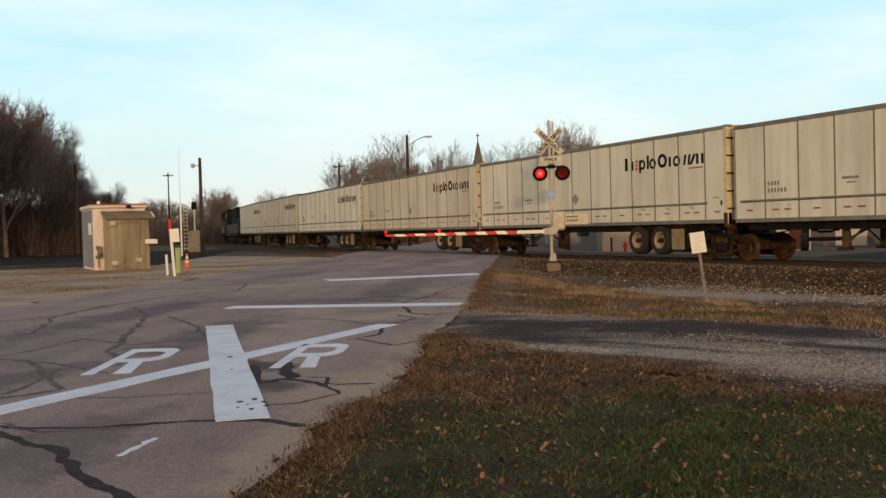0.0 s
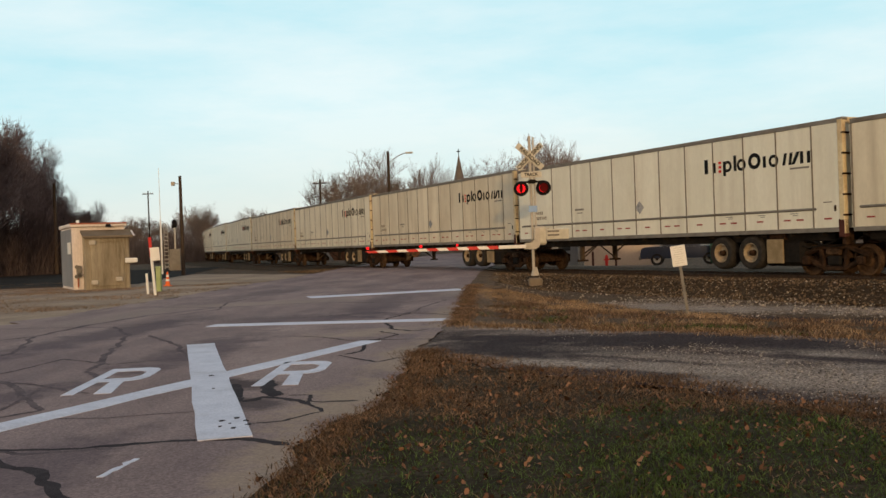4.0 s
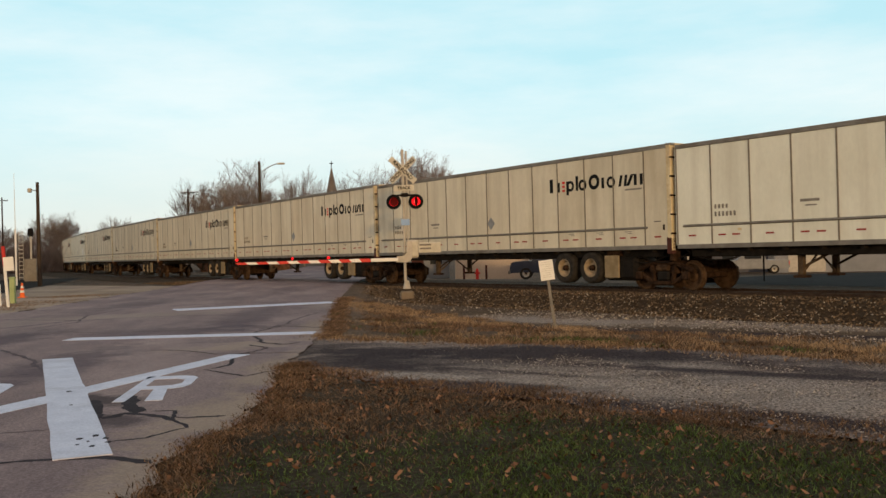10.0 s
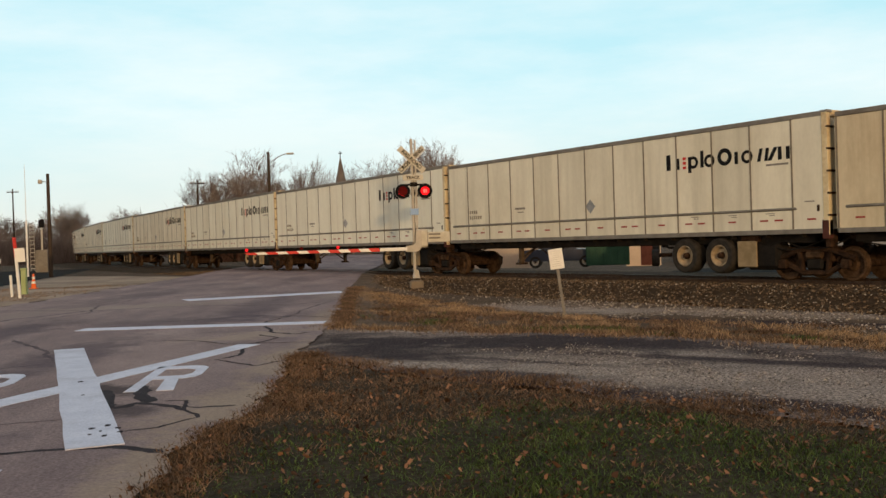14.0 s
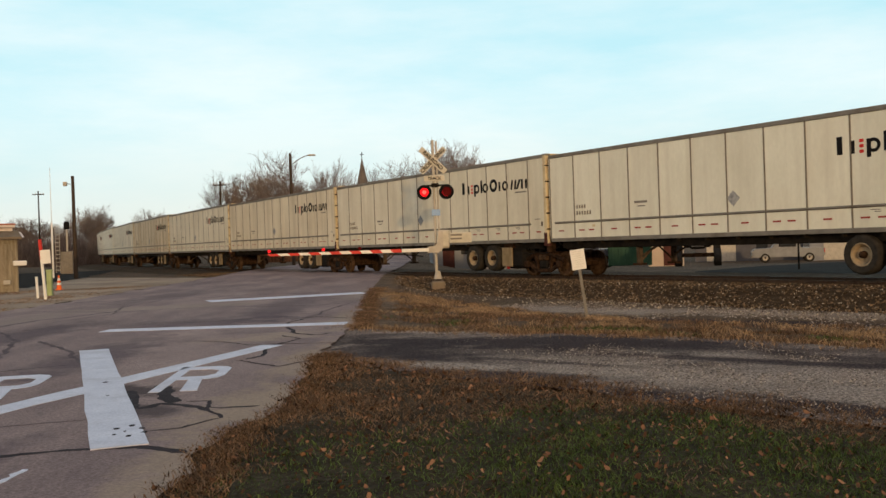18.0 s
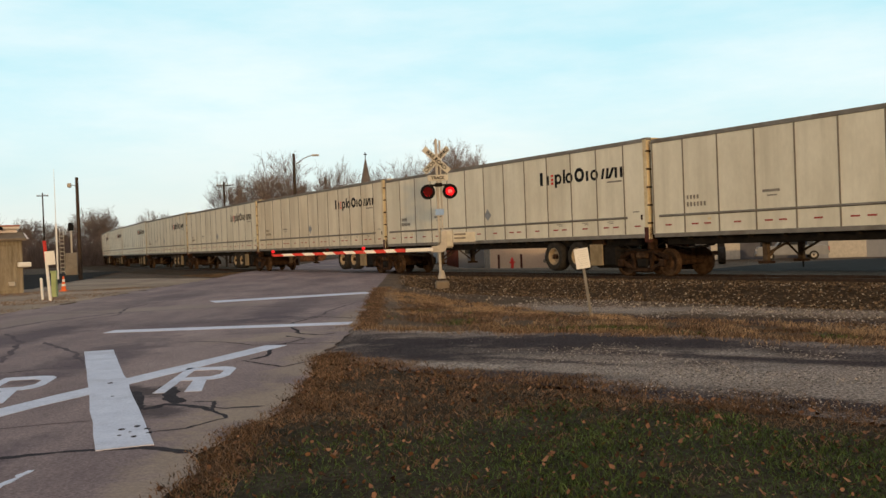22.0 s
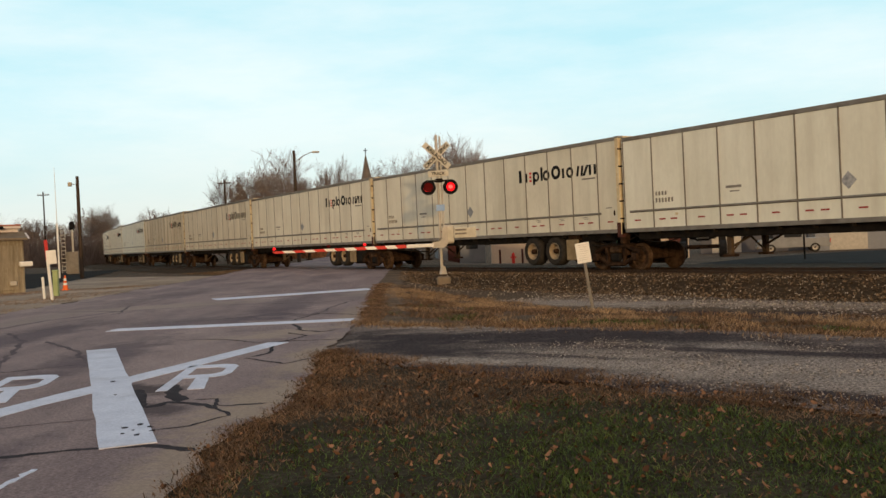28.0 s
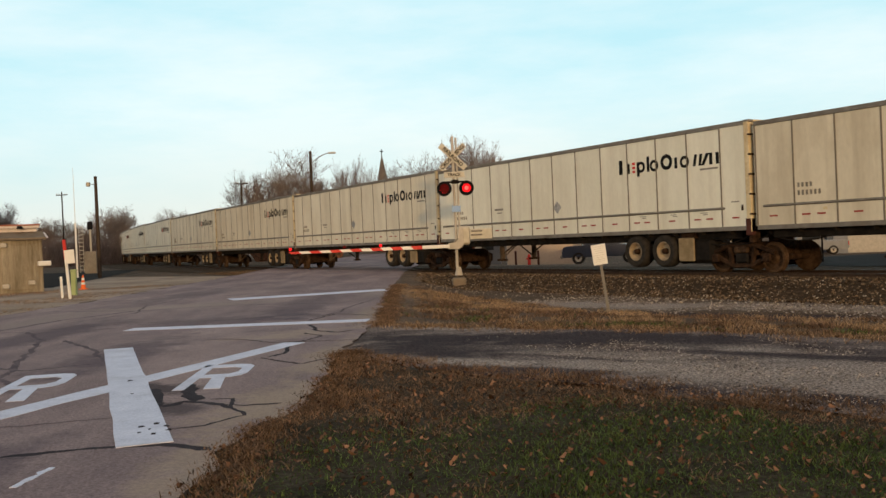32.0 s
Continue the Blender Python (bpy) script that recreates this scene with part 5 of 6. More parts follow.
def make_pole(x, y, h, r, label, arms=0, lean=0.0, material=None):
    root = empty("utility_pole", pose(x, y, 0, 0, lean, 0))
    tagged(root, label, "utility pole")
    part("shaft", tube((0, 0, -0.4), (0, 0, h), r, r * 0.7, 12), material or M_POLE, root)
    for k in range(arms):
        z = h - 0.4 - k * 0.7
        a = part("crossarm", box(-0.62, -0.05, z, 0.62, 0.05, z + 0.10, 0.01), M_POLE, root)
        for q in (-0.55, -0.28, 0.28, 0.55):
            part("insulator", tube((q, 0, z + 0.10), (q, 0, z + 0.22), 0.035, 0.025, 8), M_ALU, a)
    return root


p = make_pole(-15.0, 58.6, 6.1, 0.13, "dark wooden pole with a small floodlight", 0)
part("bracket", tube((0, 0, 5.6), (-0.35, -0.1, 5.65), 0.02, n=6), M_STEEL, p)
part("floodlight", box(-0.52, -0.2, 5.5, -0.3, 0.0, 5.75, 0.03), M_ALU, p)
make_pole(-31.8, 109.7, 8.6, 0.10, "distant wooden utility pole with a crossarm", 1)
make_pole(-9.4, 85.5, 7.5, 0.11, "wooden utility pole with crossarm beyond the tracks", 1)
make_pole(-30.2, 78.0, 7.4, 0.16, "dark wooden pole among bare trees", 0)
lp = make_pole(-2.85, 76.0, 8.85, 0.15, "wooden pole with a curved street lamp arm", 0)
bm = bmesh.new()
for k in range(8):
    u0, u1 = k / 8, (k + 1) / 8
    tube((u0 * 1.5, 0, 7.9 + 0.8 * math.sin(u0 * 1.45)), (u1 * 1.5, 0, 7.9 + 0.8 * math.sin(u1 * 1.45)), 0.035, n=6, bm=bm)
arm = part("lamp_arm", bm, M_STEEL, lp)
part("lamp_head", box(1.4, -0.14, 8.62, 2.0, 0.14, 8.76, 0.05), M_ALU, arm, "cobra-head street lamp")
ant = empty("antenna_mast", pose(-17.4, 62.6, 0))
tagged(ant, "thin white antenna mast", "antenna")
part("lower_tube", tube((0, 0, -0.2), (0, 0, 3.5), 0.06, n=8), M_WHITE, ant)
part("whip", tube((0, 0, 3.5), (0, 0, 7.0), 0.022, 0.012, 6), M_WHITE, ant)
sig = empty("track_signal", pose(-19.9, 75.5, 0))
tagged(sig, "railway block signal mast with ladder and equipment case", "railway signal")
part("mast", tube((0, 0, -0.1), (0, 0, 3.6), 0.07, n=10), M_ALU, sig)
part("signal_head", box(-0.2, -0.1, 3.35, 0.2, 0.1, 4.0, 0.08), M_BLACK, sig)
bm = bmesh.new()
for x in (-0.86, -0.56):
    tube((x, 0, 0.1), (x, 0, 3.8), 0.018, n=6, bm=bm)
for k in range(12):
    tube((-0.86, 0, 0.3 + k * 0.3), (-0.56, 0, 0.3 + k * 0.3), 0.03, n=6, bm=bm)
part("ladder", bm, M_ALU, sig)
part("equipment_case", box(-0.4, -0.5, -0.05, 0.5, 0.1, 1.7, 0.03), M_STEEL, sig)


# ---- trees ----
def branchy(seed, height, spread, levels=5, trunk=0.2, kids=(3, 5), first=0.22, lean=0.0, droop=0.0, thin=0.011):
    """Bare tree: limbs fork again and again into twigs. Returns trunk and crown meshes as lists."""
    rnd = random.Random(seed)
    out = ([], []), ([], [])

    def seg(kind, a, b, ra, rb, n):
        verts, faces = out[kind]
        d = (b - a)
        if d.length < 1e-5:
            return
        u = d.orthogonal().normalized()
        w = d.normalized().cross(u)
        i0 = len(verts)
        for p, r in ((a, ra), (b, rb)):
            for k in range(n):
                t = 2 * math.pi * k / n
                verts.append(tuple(p + (u * math.cos(t) + w * math.sin(t)) * r))
        for k in range(n):
            faces.append((i0 + k, i0 + (k + 1) % n, i0 + n + (k + 1) % n, i0 + n + k))

    def grow(p, d, length, r, lev):
        steps_ = 4 if lev < 2 else 3
        pts = [p]
        for i in range(steps_):
            d = (d + Vector((rnd.uniform(-1, 1), rnd.uniform(-1, 1), rnd.uniform(-0.5, 0.8) - droop * lev * 0.2)) * (0.09 + 0.03 * lev)).normalized()
            q = p + d * length / steps_
            r2 = max(thin * 0.5, r * (1 - 0.5 / steps_))
            seg(0 if lev == 0 else 1, p, q, r, r2, 7 if lev == 0 else 4 if lev < 3 else 3)
            if lev < levels and (lev > 0 or i > 0):
                for _ in range(rnd.randint(*kids) if i == steps_ - 1 else rnd.randint(0 if lev > 2 else 1, 2)):
                    side = Vector((rnd.uniform(-1, 1), rnd.uniform(-1, 1), rnd.uniform(-0.2, 0.75)))
                    nd = (d * rnd.uniform(0.45, 1.0) + side.normalized() * spread).normalized()
                    grow(q, nd, length * rnd.uniform(0.52, 0.82), max(thin, r2 * rnd.uniform(0.45, 0.7)), lev + 1)
            p, r = q, r2

    grow(Vector((0, 0, -0.2)), Vector((lean, 0, 1)).normalized(), height * first * 1.6, trunk, 0)
    top = max(v[2] for v in out[1][0])
    k = height / top
    return [([(x * k, y * k, z * k) for x, y, z in vs], fs) for vs, fs in out]


def make_tree(shape, material, label, m):
    root = empty("bare_tree", m)
    tagged(root, label, "tree")
    raw("trunk", *shape[0], material, root)
    raw("crown", *shape[1], material, root, "leafless crown of fine twigs")
    return root


OAK = branchy(3, 12, 0.8, 5, 0.24, (2, 4), 0.2, thin=0.014)
ELM = branchy(8, 12, 0.62, 5, 0.22, (2, 4), 0.22, droop=0.4, thin=0.014)
ASH = branchy(21, 12, 0.5, 5, 0.18, (2, 3), 0.26, thin=0.014)
SPARSE = [branchy(33, 12, 0.78, 5, 0.30, (2, 3), 0.2, thin=0.0135), branchy(48, 12, 0.6, 5, 0.26, (2, 3), 0.22, thin=0.0135), branchy(61, 12, 0.5, 5, 0.22, (2, 4), 0.24, thin=0.0135)]
pale = [make_tree(s, M_BARK, "leafless tree with a broad grey crown", pose(0, 0, 0)) for s in SPARSE]
dark = [make_tree(s, M_BARK_DARK, "dark leafless tree at the wood's edge", pose(0, 0, 0)) for s in (OAK, ELM, ASH)]
placed = set()


def plant(kind, az, dist, h, turn, w=1.0):
    x, y = dist * math.sin(radians(az)), dist * math.cos(radians(az))
    m = pose(x, y, 0, 0, 0, turn)
    ob = kind
    if kind.name in placed:
        ob = copy_thing(kind, m)
    else:
        placed.add(kind.name)
        ob.matrix_basis = m
    ob.scale = (h / 12 * w, h / 12 * w, h / 12)
    return ob


# beyond the tracks
for spec in ((0, -4.4, 108, 13.0, 20, 1.05), (1, -5.2, 112, 10.8, 80, 0.8), (2, -3.1, 116, 12.8, 140, 1.0), (1, -1.6, 118, 9.6, 10, 0.8), (1, 0.35, 125, 13.2, 200, 0.5),
             (0, 3.7, 130, 13.3, 260, 1.0), (2, 2.7, 138, 13.4, 30, 0.8), (1, 4.7, 128, 12.2, 190, 0.7), (0, 8.2, 100, 12.9, 100, 0.85), (2, 8.6, 106, 13.0, 310, 0.9), (1, 7.6, 104, 12.6, 40, 0.6),
             (1, -10.2, 175, 9.6, 50, 0.7), (2, -9.5, 180, 8.6, 50, 0.6), (0, -14.0, 165, 9.8, 10, 1.1), (1, -13.5, 170, 9.8, 70, 0.9), (2, -12.9, 180, 9.2, 0, 0.8),
             (0, -17.6, 190, 9.0, 44, 1.2), (1, -16.4, 195, 9.2, 99, 1.2), (2, -15.4, 200, 8.2, 155, 1.2), (0, -18.4, 185, 9.4, 201, 1.2), (2, -17.1, 200, 8.6, 20, 1.2)):
    plant(pale[spec[0]], *spec[1:])
# dark wood on the left
rnd = random.Random(5)
for i in range(20):
    az = -19.8 - i * 0.55
    far = 104 - i * 2.0 + rnd.uniform(-5, 8)
    up = float(np.interp(-az, (19.0, 19.6, 20.6, 22.2, 22.6, 23.7, 24.9, 31.0), (2.1, 3.0, 4.3, 5.3, 6.7, 7.7, 8.2, 9.6)))
    plant(dark[i % 3], az + rnd.uniform(-0.2, 0.2), far, 1.4 + far * math.tan(radians(up + rnd.uniform(-0.7, 0.1))), rnd.uniform(0, 360), rnd.uniform(0.55, 0.75))


def make_brush(name, az0, az1, dist, h, n, label, material, seed, slope=False):
    """A thicket of crossing stems: nobody could count them."""
    rnd = random.Random(seed)
    verts, faces = [], []
    for _ in range(n):
        az, d = radians(rnd.uniform(az0, az1)), dist * rnd.uniform(0.93, 1.1)
        x, y = d * math.sin(az), d * math.cos(az)
        hh = h * rnd.uniform(0.35, 1.0) * (0.75 + 0.4 * noise.noise((x * 0.15, y * 0.15, seed))) * (1 if not slope else 0.45 + 0.55 * min(1, (math.degrees(-az) - 18) / 10))
        dx, dy = rnd.uniform(-0.8, 0.8) * hh, rnd.uniform(-0.5, 0.5) * hh
        w = rnd.uniform(0.012, 0.035)
        i0 = len(verts)
        verts += [(x - w, y, -0.1), (x + w, y, -0.1), (x, y + w, -0.1), (x + dx, y + dy, hh)]
        faces += [(i0, i0 + 1, i0 + 3), (i0 + 1, i0 + 2, i0 + 3), (i0 + 2, i0, i0 + 3)]
    tagged(raw(name, verts, faces, material), label, "brush", kind="stuff")


# first thicket: the shade below the crowns is put into the stems' colour
make_brush("thicket", -34, -18.6, 90, 9.5, 46000, "leafless undergrowth at the wood's edge, darkened to stand for shade", M_THICKET, 1, True)
make_brush("far_woods", -60, -8, 230, 7.5, 14000, "far leafless woods on the horizon", M_BRUSH, 2)
make_brush("far_woods", -9, 60, 260, 7.0, 14000, "far leafless woods behind the town", M_BRUSH, 3)
make_brush("far_woods", -21, -9.2, 150, 7.0, 14000, "dense brown leafless woods beyond the lot", M_BRUSH, 6)
make_brush("brown_thicket", -5.6, -0.6, 108, 8.6, 7000, "russet leafy thicket under the trees", M_LEAFY, 4)


# ---- beyond the tracks ----
def spot(az, dist):
    return dist * math.sin(radians(az)), dist * math.cos(radians(az))


def make_steeple():
    x, y = spot(2.1, 150)
    root = empty("church_steeple", pose(x, y, 0, 0, 0, 12))
    tagged(root, "grey church tower with a slim pointed spire", "steeple")
    part("tower", box(-1.3, -1.3, -0.1, 1.3, 1.3, 8.6, 0.05), M_BRICK, root)
    part("spire", tube((0, 0, 8.6), (0, 0, 15.1), 1.4, 0.05, 8), M_SLATE, root, "slate-grey spire")
    c = part("cross", box(-0.06, -0.04, 15.1, 0.06, 0.04, 16.1, 0.01), M_DARK, root)
    part("cross_arm", box(-0.3, -0.04, 15.65, 0.3, 0.04, 15.77, 0.01), M_DARK, c)


M_SLATE = mat("slate", (0.12, 0.10, 0.09), (0.17, 0.145, 0.13), 1, 0.8)
make_steeple()


def make_building(name, label, az, dist, turn, w, d, h, wall, roof, openings=(), band=None):
    """A low building; its front faces the track. openings: (x, z, width, height, kind)."""
    x, y = spot(az, dist)
    root = empty(name, pose(x, y, land(x, y), 0, 0, turn))
    tagged(root, label, "building")
    part("wall", box(-w / 2, 0, -0.1, w / 2, d, h, 0.03), wall, root)
    part("roof", box(-w / 2 - 0.25, -0.25, h, w / 2 + 0.25, d + 0.25, h + 0.18, 0.04), roof, root)
    if band:
        part("plinth", box(-w / 2 - 0.02, -0.025, -0.1, w / 2 + 0.02, 0.05, 0.45), band, root)
    for ox, oz, ow, oh, kind in openings:
        f = part(kind, box(ox - ow / 2, -0.03, oz, ox + ow / 2, 0.05, oz + oh, 0.01), M_GLASS if kind == "window" else M_BRICK if kind == "door" else M_ALU, root)
        part("frame", box(ox - ow / 2 - 0.07, -0.045, oz + oh, ox + ow / 2 + 0.07, 0.03, oz + oh + 0.08, 0.01), M_WHITE, f)
    return root


make_building("tan_building", "tan plastered single-storey building", 11.6, 63, -10, 4.9, 9, 3.6, M_TANWALL, M_ROOF, [(1.6, 1.4, 1.2, 1.0, "window")])
make_building("tan_shed", "low tan shed with a red-brown door", 20.0, 74, -18, 2.6, 7, 3.5, M_TANWALL, M_ROOF, [(0.35, 0.0, 1.1, 2.3, "door")])
# this wall's colour is darkened to stand for shade
make_building("pale_building", "plastered commercial building, its shade put into the wall colour", 24.6, 92, -22, 9.5, 9, 4.2, M_FARWALL, M_ROOF, [(-2.4, 0.0, 2.6, 2.4, "garage_door"), (1.2, 1.0, 1.0, 1.2, "window")])
make_building("metal_building", "grey metal-clad warehouse with a flat roof", 32.6, 88, -30, 14.5, 16, 5.0, M_BLUEWALL, M_ALU, [(-4.6, 0, 3.0, 3.0, "garage_door"), (2.4, 1.2, 1.2, 1.0, "window")])
make_building("grey_building", "grey low building near the crossing", 7.6, 72, -4, 3.6, 7, 3.0, M_BLUEWALL, M_ROOF, [(-0.6, 0, 0.9, 2.1, "door"), (0.8, 1.0, 0.9, 1.0, "window")])


def make_car(name, label, az, dist, turn, paint_, pickup=True, s=1.0):
    """A parked vehicle; x runs along it."""
    x, y = spot(az, dist)
    root = empty(name, pose(x, y, land(x, y), 0, 0, turn))
    tagged(root, label, "pickup truck" if pickup else "car")
    L, h = (2.75 * s, 0.42) if pickup else (2.2 * s, 0.34)

    def side_shape(pr, w, bevel):
        bm = bmesh.new()
        lo = [bm.verts.new((u, -w, v)) for u, v in pr]
        hi = [bm.verts.new((u, w, v)) for u, v in pr]
        bm.faces.new(lo), bm.faces.new(hi)
        for i in range(len(pr)):
            j = (i + 1) % len(pr)
            bm.faces.new((lo[i], lo[j], hi[j], hi[i]))
        bmesh.ops.recalc_face_normals(bm, faces=bm.faces[:])
        bmesh.ops.bevel(bm, geom=bm.edges[:], offset=bevel, segments=2, affect="EDGES")
        return bm
    part("body", side_shape([(-L, h), (-L, h + 0.55), (-L + 0.2, h + 0.7), (-L + 1.6, h + 0.75), (L - 0.1, h + 0.72), (L, h + 0.6), (L, h)], 0.95, 0.06), paint_, root)
    if pickup:
        cab_ = part("cab", side_shape([(-1.3, h + 0.7), (-0.75, h + 1.38), (0.75, h + 1.42), (1.0, h + 0.7)], 0.86, 0.06), paint_, root)
        part("tailgate", box(L - 0.02, -0.8, h + 0.1, L + 0.03, 0.8, h + 0.66, 0.02), paint_, root)
    else:
        cab_ = part("cab", side_shape([(-1.2, h + 0.7), (-0.5, h + 1.12), (0.9, h + 1.12), (1.7, h + 0.7)], 0.8, 0.08), paint_, root)
    for q in (1, -1):
        part("side_window", box(-0.7, q * 0.855, h + 0.82, 0.62, q * (0.875 if pickup else 0.83), h + (1.28 if pickup else 1.04), 0.02), M_GLASS, cab_)
        part("headlight", box(-L - 0.02, q * 0.6, h + 0.38, -L + 0.05, q * 0.9, h + 0.55, 0.02), M_ALU, root)
        part("tail_light", box(L - 0.04, q * 0.75, h + 0.3, L + 0.02, q * 0.92, h + 0.62, 0.02), M_RED, root)
    part("bumper", box(-L - 0.1, -0.9, h - 0.05, -L + 0.05, 0.9, h + 0.18, 0.04), M_STEEL, root)
    for ux in (-L + 1.0, L - 1.15):
        for q in (1, -1):
            make_wheel(root, ux, q * 0.83, 0.38, 0.38, 0.26, M_TYRE, M_ALU)
    return root


make_car("pickup_truck", "silver pickup truck parked before the warehouse", 26.7, 82, -22, M_SILVER)
make_car("pickup_truck", "dark blue pickup truck parked beside a green container", 15.2, 60, -16, M_NAVY, True, 0.95)
make_car("parked_car", "white car parked far off by the trees", -16.0, 150, 10, M_WHITE, False)
make_car("parked_car", "white car parked far down the street", -14.3, 158, 20, M_WHITE, False)
make_car("parked_car", "dark car parked far down the street", -15.1, 170, 10, M_NAVY, False)


def make_dumpster(az, dist):
    x, y = spot(az, dist)
    root = empty("waste_container", pose(x, y, land(x, y), 0, 0, -16))
    tagged(root, "dark green steel waste container on the lot", "container")
    part("hull", box(-1.3, -0.6, 0.08, 1.3, 0.7, 1.35, 0.04), M_DUMP, root)
    for q in (-1.05, -0.63, -0.21, 0.21, 0.63, 1.05):
        part("rib", box(q - 0.05, -0.66, 0.1, q + 0.05, -0.6, 1.3, 0.01), M_DUMP, root)
    part("lid", box(-1.33, -0.64, 1.35, 1.33, 0.74, 1.42, 0.02), M_BLACK, root)


make_dumpster(17.9, 59)


def make_tractor(az, dist):
    """A dark utility tractor seen from the front."""
    x, y = spot(az, dist)
    root = empty("tractor", pose(x, y, land(x, y), 0, 0, -22))
    tagged(root, "dark muddy tractor parked nose-on across the tracks", "tractor")
    part("hood", box(-0.4, -1.5, 0.85, 0.4, 0.2, 1.6, 0.1), M_DARK, root)
    part("grille", box(-0.3, -1.53, 0.95, 0.3, -1.49, 1.5, 0.02), M_STEEL, root)
    part("cab", box(-0.7, 0.2, 0.9, 0.7, 1.5, 2.6, 0.1), M_DARK, root)
    part("windscreen", box(-0.6, 0.17, 1.6, 0.6, 0.21, 2.4, 0.02), M_GLASS, root)
    part("front_axle", box(-0.9, -1.2, 0.45, 0.9, -1.0, 0.65, 0.04), M_RUST, root)
    for q in (1, -1):
        part("headlight", box(q * 0.22 - 0.09, -1.56, 1.32, q * 0.22 + 0.09, -1.5, 1.46, 0.02), M_LAMPON, root)
        for yy, r in ((-1.1, 0.42), (1.0, 0.72)):
            w = part("wheel", tube((q * 0.78, 0, 0), (q * 1.12, 0, 0), r, n=20), M_TYRE, root, m=pose(0, yy, r))
            part("rim", tube((q * 0.95, 0, 0), (q * 1.13, 0, 0), r * 0.5, n=16), M_RUST, w)


M_LAMPON = mat("bright_lamp", (1.0, 0.95, 0.8), None, 2, 0.3, glow=3.0)
make_tractor(21.8, 50)
BOLL = part("bollard", tube((0, 0, -0.1), (0, 0, 0.95), 0.07, n=12), M_BRICK)
tagged(BOLL, "rust-red steel bollard before the tan building", "bollard", "bollards by the tan wall")
for i, az in enumerate((9.9, 11.25)):
    x, y = spot(az, 60)
    if i == 0:
        BOLL.matrix_basis = pose(x, y, land(x, y))
    else:
        copy_thing(BOLL, pose(x, y, land(x, y)))
hx, hy = spot(10.7, 60)
hyd = empty("fire_hydrant", pose(hx, hy, land(hx, hy)))
tagged(hyd, "red fire hydrant beside the bollards", "hydrant")
part("barrel", tube((0, 0, -0.05), (0, 0, 0.6), 0.1, n=12), M_RED, hyd)
part("bonnet", tube((0, 0, 0.6), (0, 0, 0.76), 0.12, 0.03, 12), M_RED, hyd)
part("nozzle", tube((-0.18, 0, 0.45), (0.18, 0, 0.45), 0.05, n=10), M_RED, hyd)
tx, ty = spot(27.3, 37)
tp = part("thin_post", tube((0, 0, -0.2), (0, 0, 1.15), 0.035, n=8), M_DARK)
tp.matrix_basis = pose(tx, ty, land(tx, ty))
tagged(tp, "thin dark steel post beyond the rails", "post")

# ---- cover of the ground: grass, leaves, stones ----
rng = np.random.default_rng(7)


def blades(name, pts, h, w, lean, material, label, category):
    """Grass: one bent blade of two faces at each point."""
    n = len(pts)
    if n == 0:
        return
    a = rng.uniform(0, 2 * np.pi, n)
    hh = h * rng.uniform(0.45, 1.25, n)
    ww = w * rng.uniform(0.7, 1.3, n)
    dx, dy = np.cos(a), np.sin(a)
    tilt = lean * rng.uniform(0.1, 1.0, n)
    b = rng.uniform(0, 2 * np.pi, n)
    lx, ly = np.cos(b) * tilt * hh, np.sin(b) * tilt * hh
    P = np.array(pts)
    v = np.empty((n, 5, 3))
    v[:, 0] = P + np.stack([-dx * ww, -dy * ww, np.zeros(n)], 1)
    v[:, 1] = P + np.stack([dx * ww, dy * ww, np.zeros(n)], 1)
    v[:, 2] = P + np.stack([dx * ww * 0.7 + lx * 0.35, dy * ww * 0.7 + ly * 0.35, hh * 0.6], 1)
    v[:, 3] = P + np.stack([-dx * ww * 0.7 + lx * 0.35, -dy * ww * 0.7 + ly * 0.35, hh * 0.6], 1)
    v[:, 4] = P + np.stack([lx, ly, hh], 1)
    i = np.arange(n) * 5
    faces = [tuple(f) for f in np.stack([i, i + 1, i + 2, i + 3], 1).tolist()] + [tuple(f) for f in np.stack([i + 3, i + 2, i + 4], 1).tolist()]
    tagged(raw(name, v.reshape(-1, 3).tolist(), faces, material), label, category, kind="stuff")


def drive_side(x, y):
    """Where the drive's near edge runs at this x."""
    xs, ys = [p[0] for p in NEAR_DRIVE], [p[1] for p in NEAR_DRIVE]
    return float(np.interp(x, xs, ys))


# where the green turns to withered brown
GREEN_X, GREEN_Y = (-0.95, -0.62, -0.2, 0.28, 1.05, 2.0, 2.35, 2.8, 3.1, 3.5, 5.0, 7.0), (5.3, 6.4, 7.1, 7.25, 7.35, 7.6, 7.2, 6.75, 6.2, 5.75, 3.6, 0.9)
green, brown = [], []
for _ in range(290000):
    x, y = rng.uniform(-2, 9.5), 3.0 + 9.2 * rng.uniform() ** 1.2
    if x < edge(RIGHT_EDGE, y) + 0.02 + 0.2 * smooth(8, 9.5, y) + 0.22 * noise.noise((y * 2.1, x * 2, 3)) or y > drive_side(x, y) - 0.1 + 0.3 * noise.noise((x * 0.8, y * 0.8, 2)) + 0.4 * noise.noise((x * 2.6, y * 2.6, 1)):
        continue
    if rng.uniform() < max(0.3 * (y > 9), 0.5 * smooth(1.6, 0.2, x) * (y < 7.5)):
        continue
    k = (float(np.interp(x, GREEN_X, GREEN_Y)) - y) * 1.3 + 0.9 * noise.noise((x * 0.9, y * 0.9, 4)) + 0.9 * noise.noise((x * 3, y * 3, 4)) + 0.5 * noise.noise((x * 9, y * 9, 4))
    p = (x, y, land(x, y) - 0.02)
    (green if k + rng.uniform(-0.6, 0.6) > 0.1 else brown).append(p)
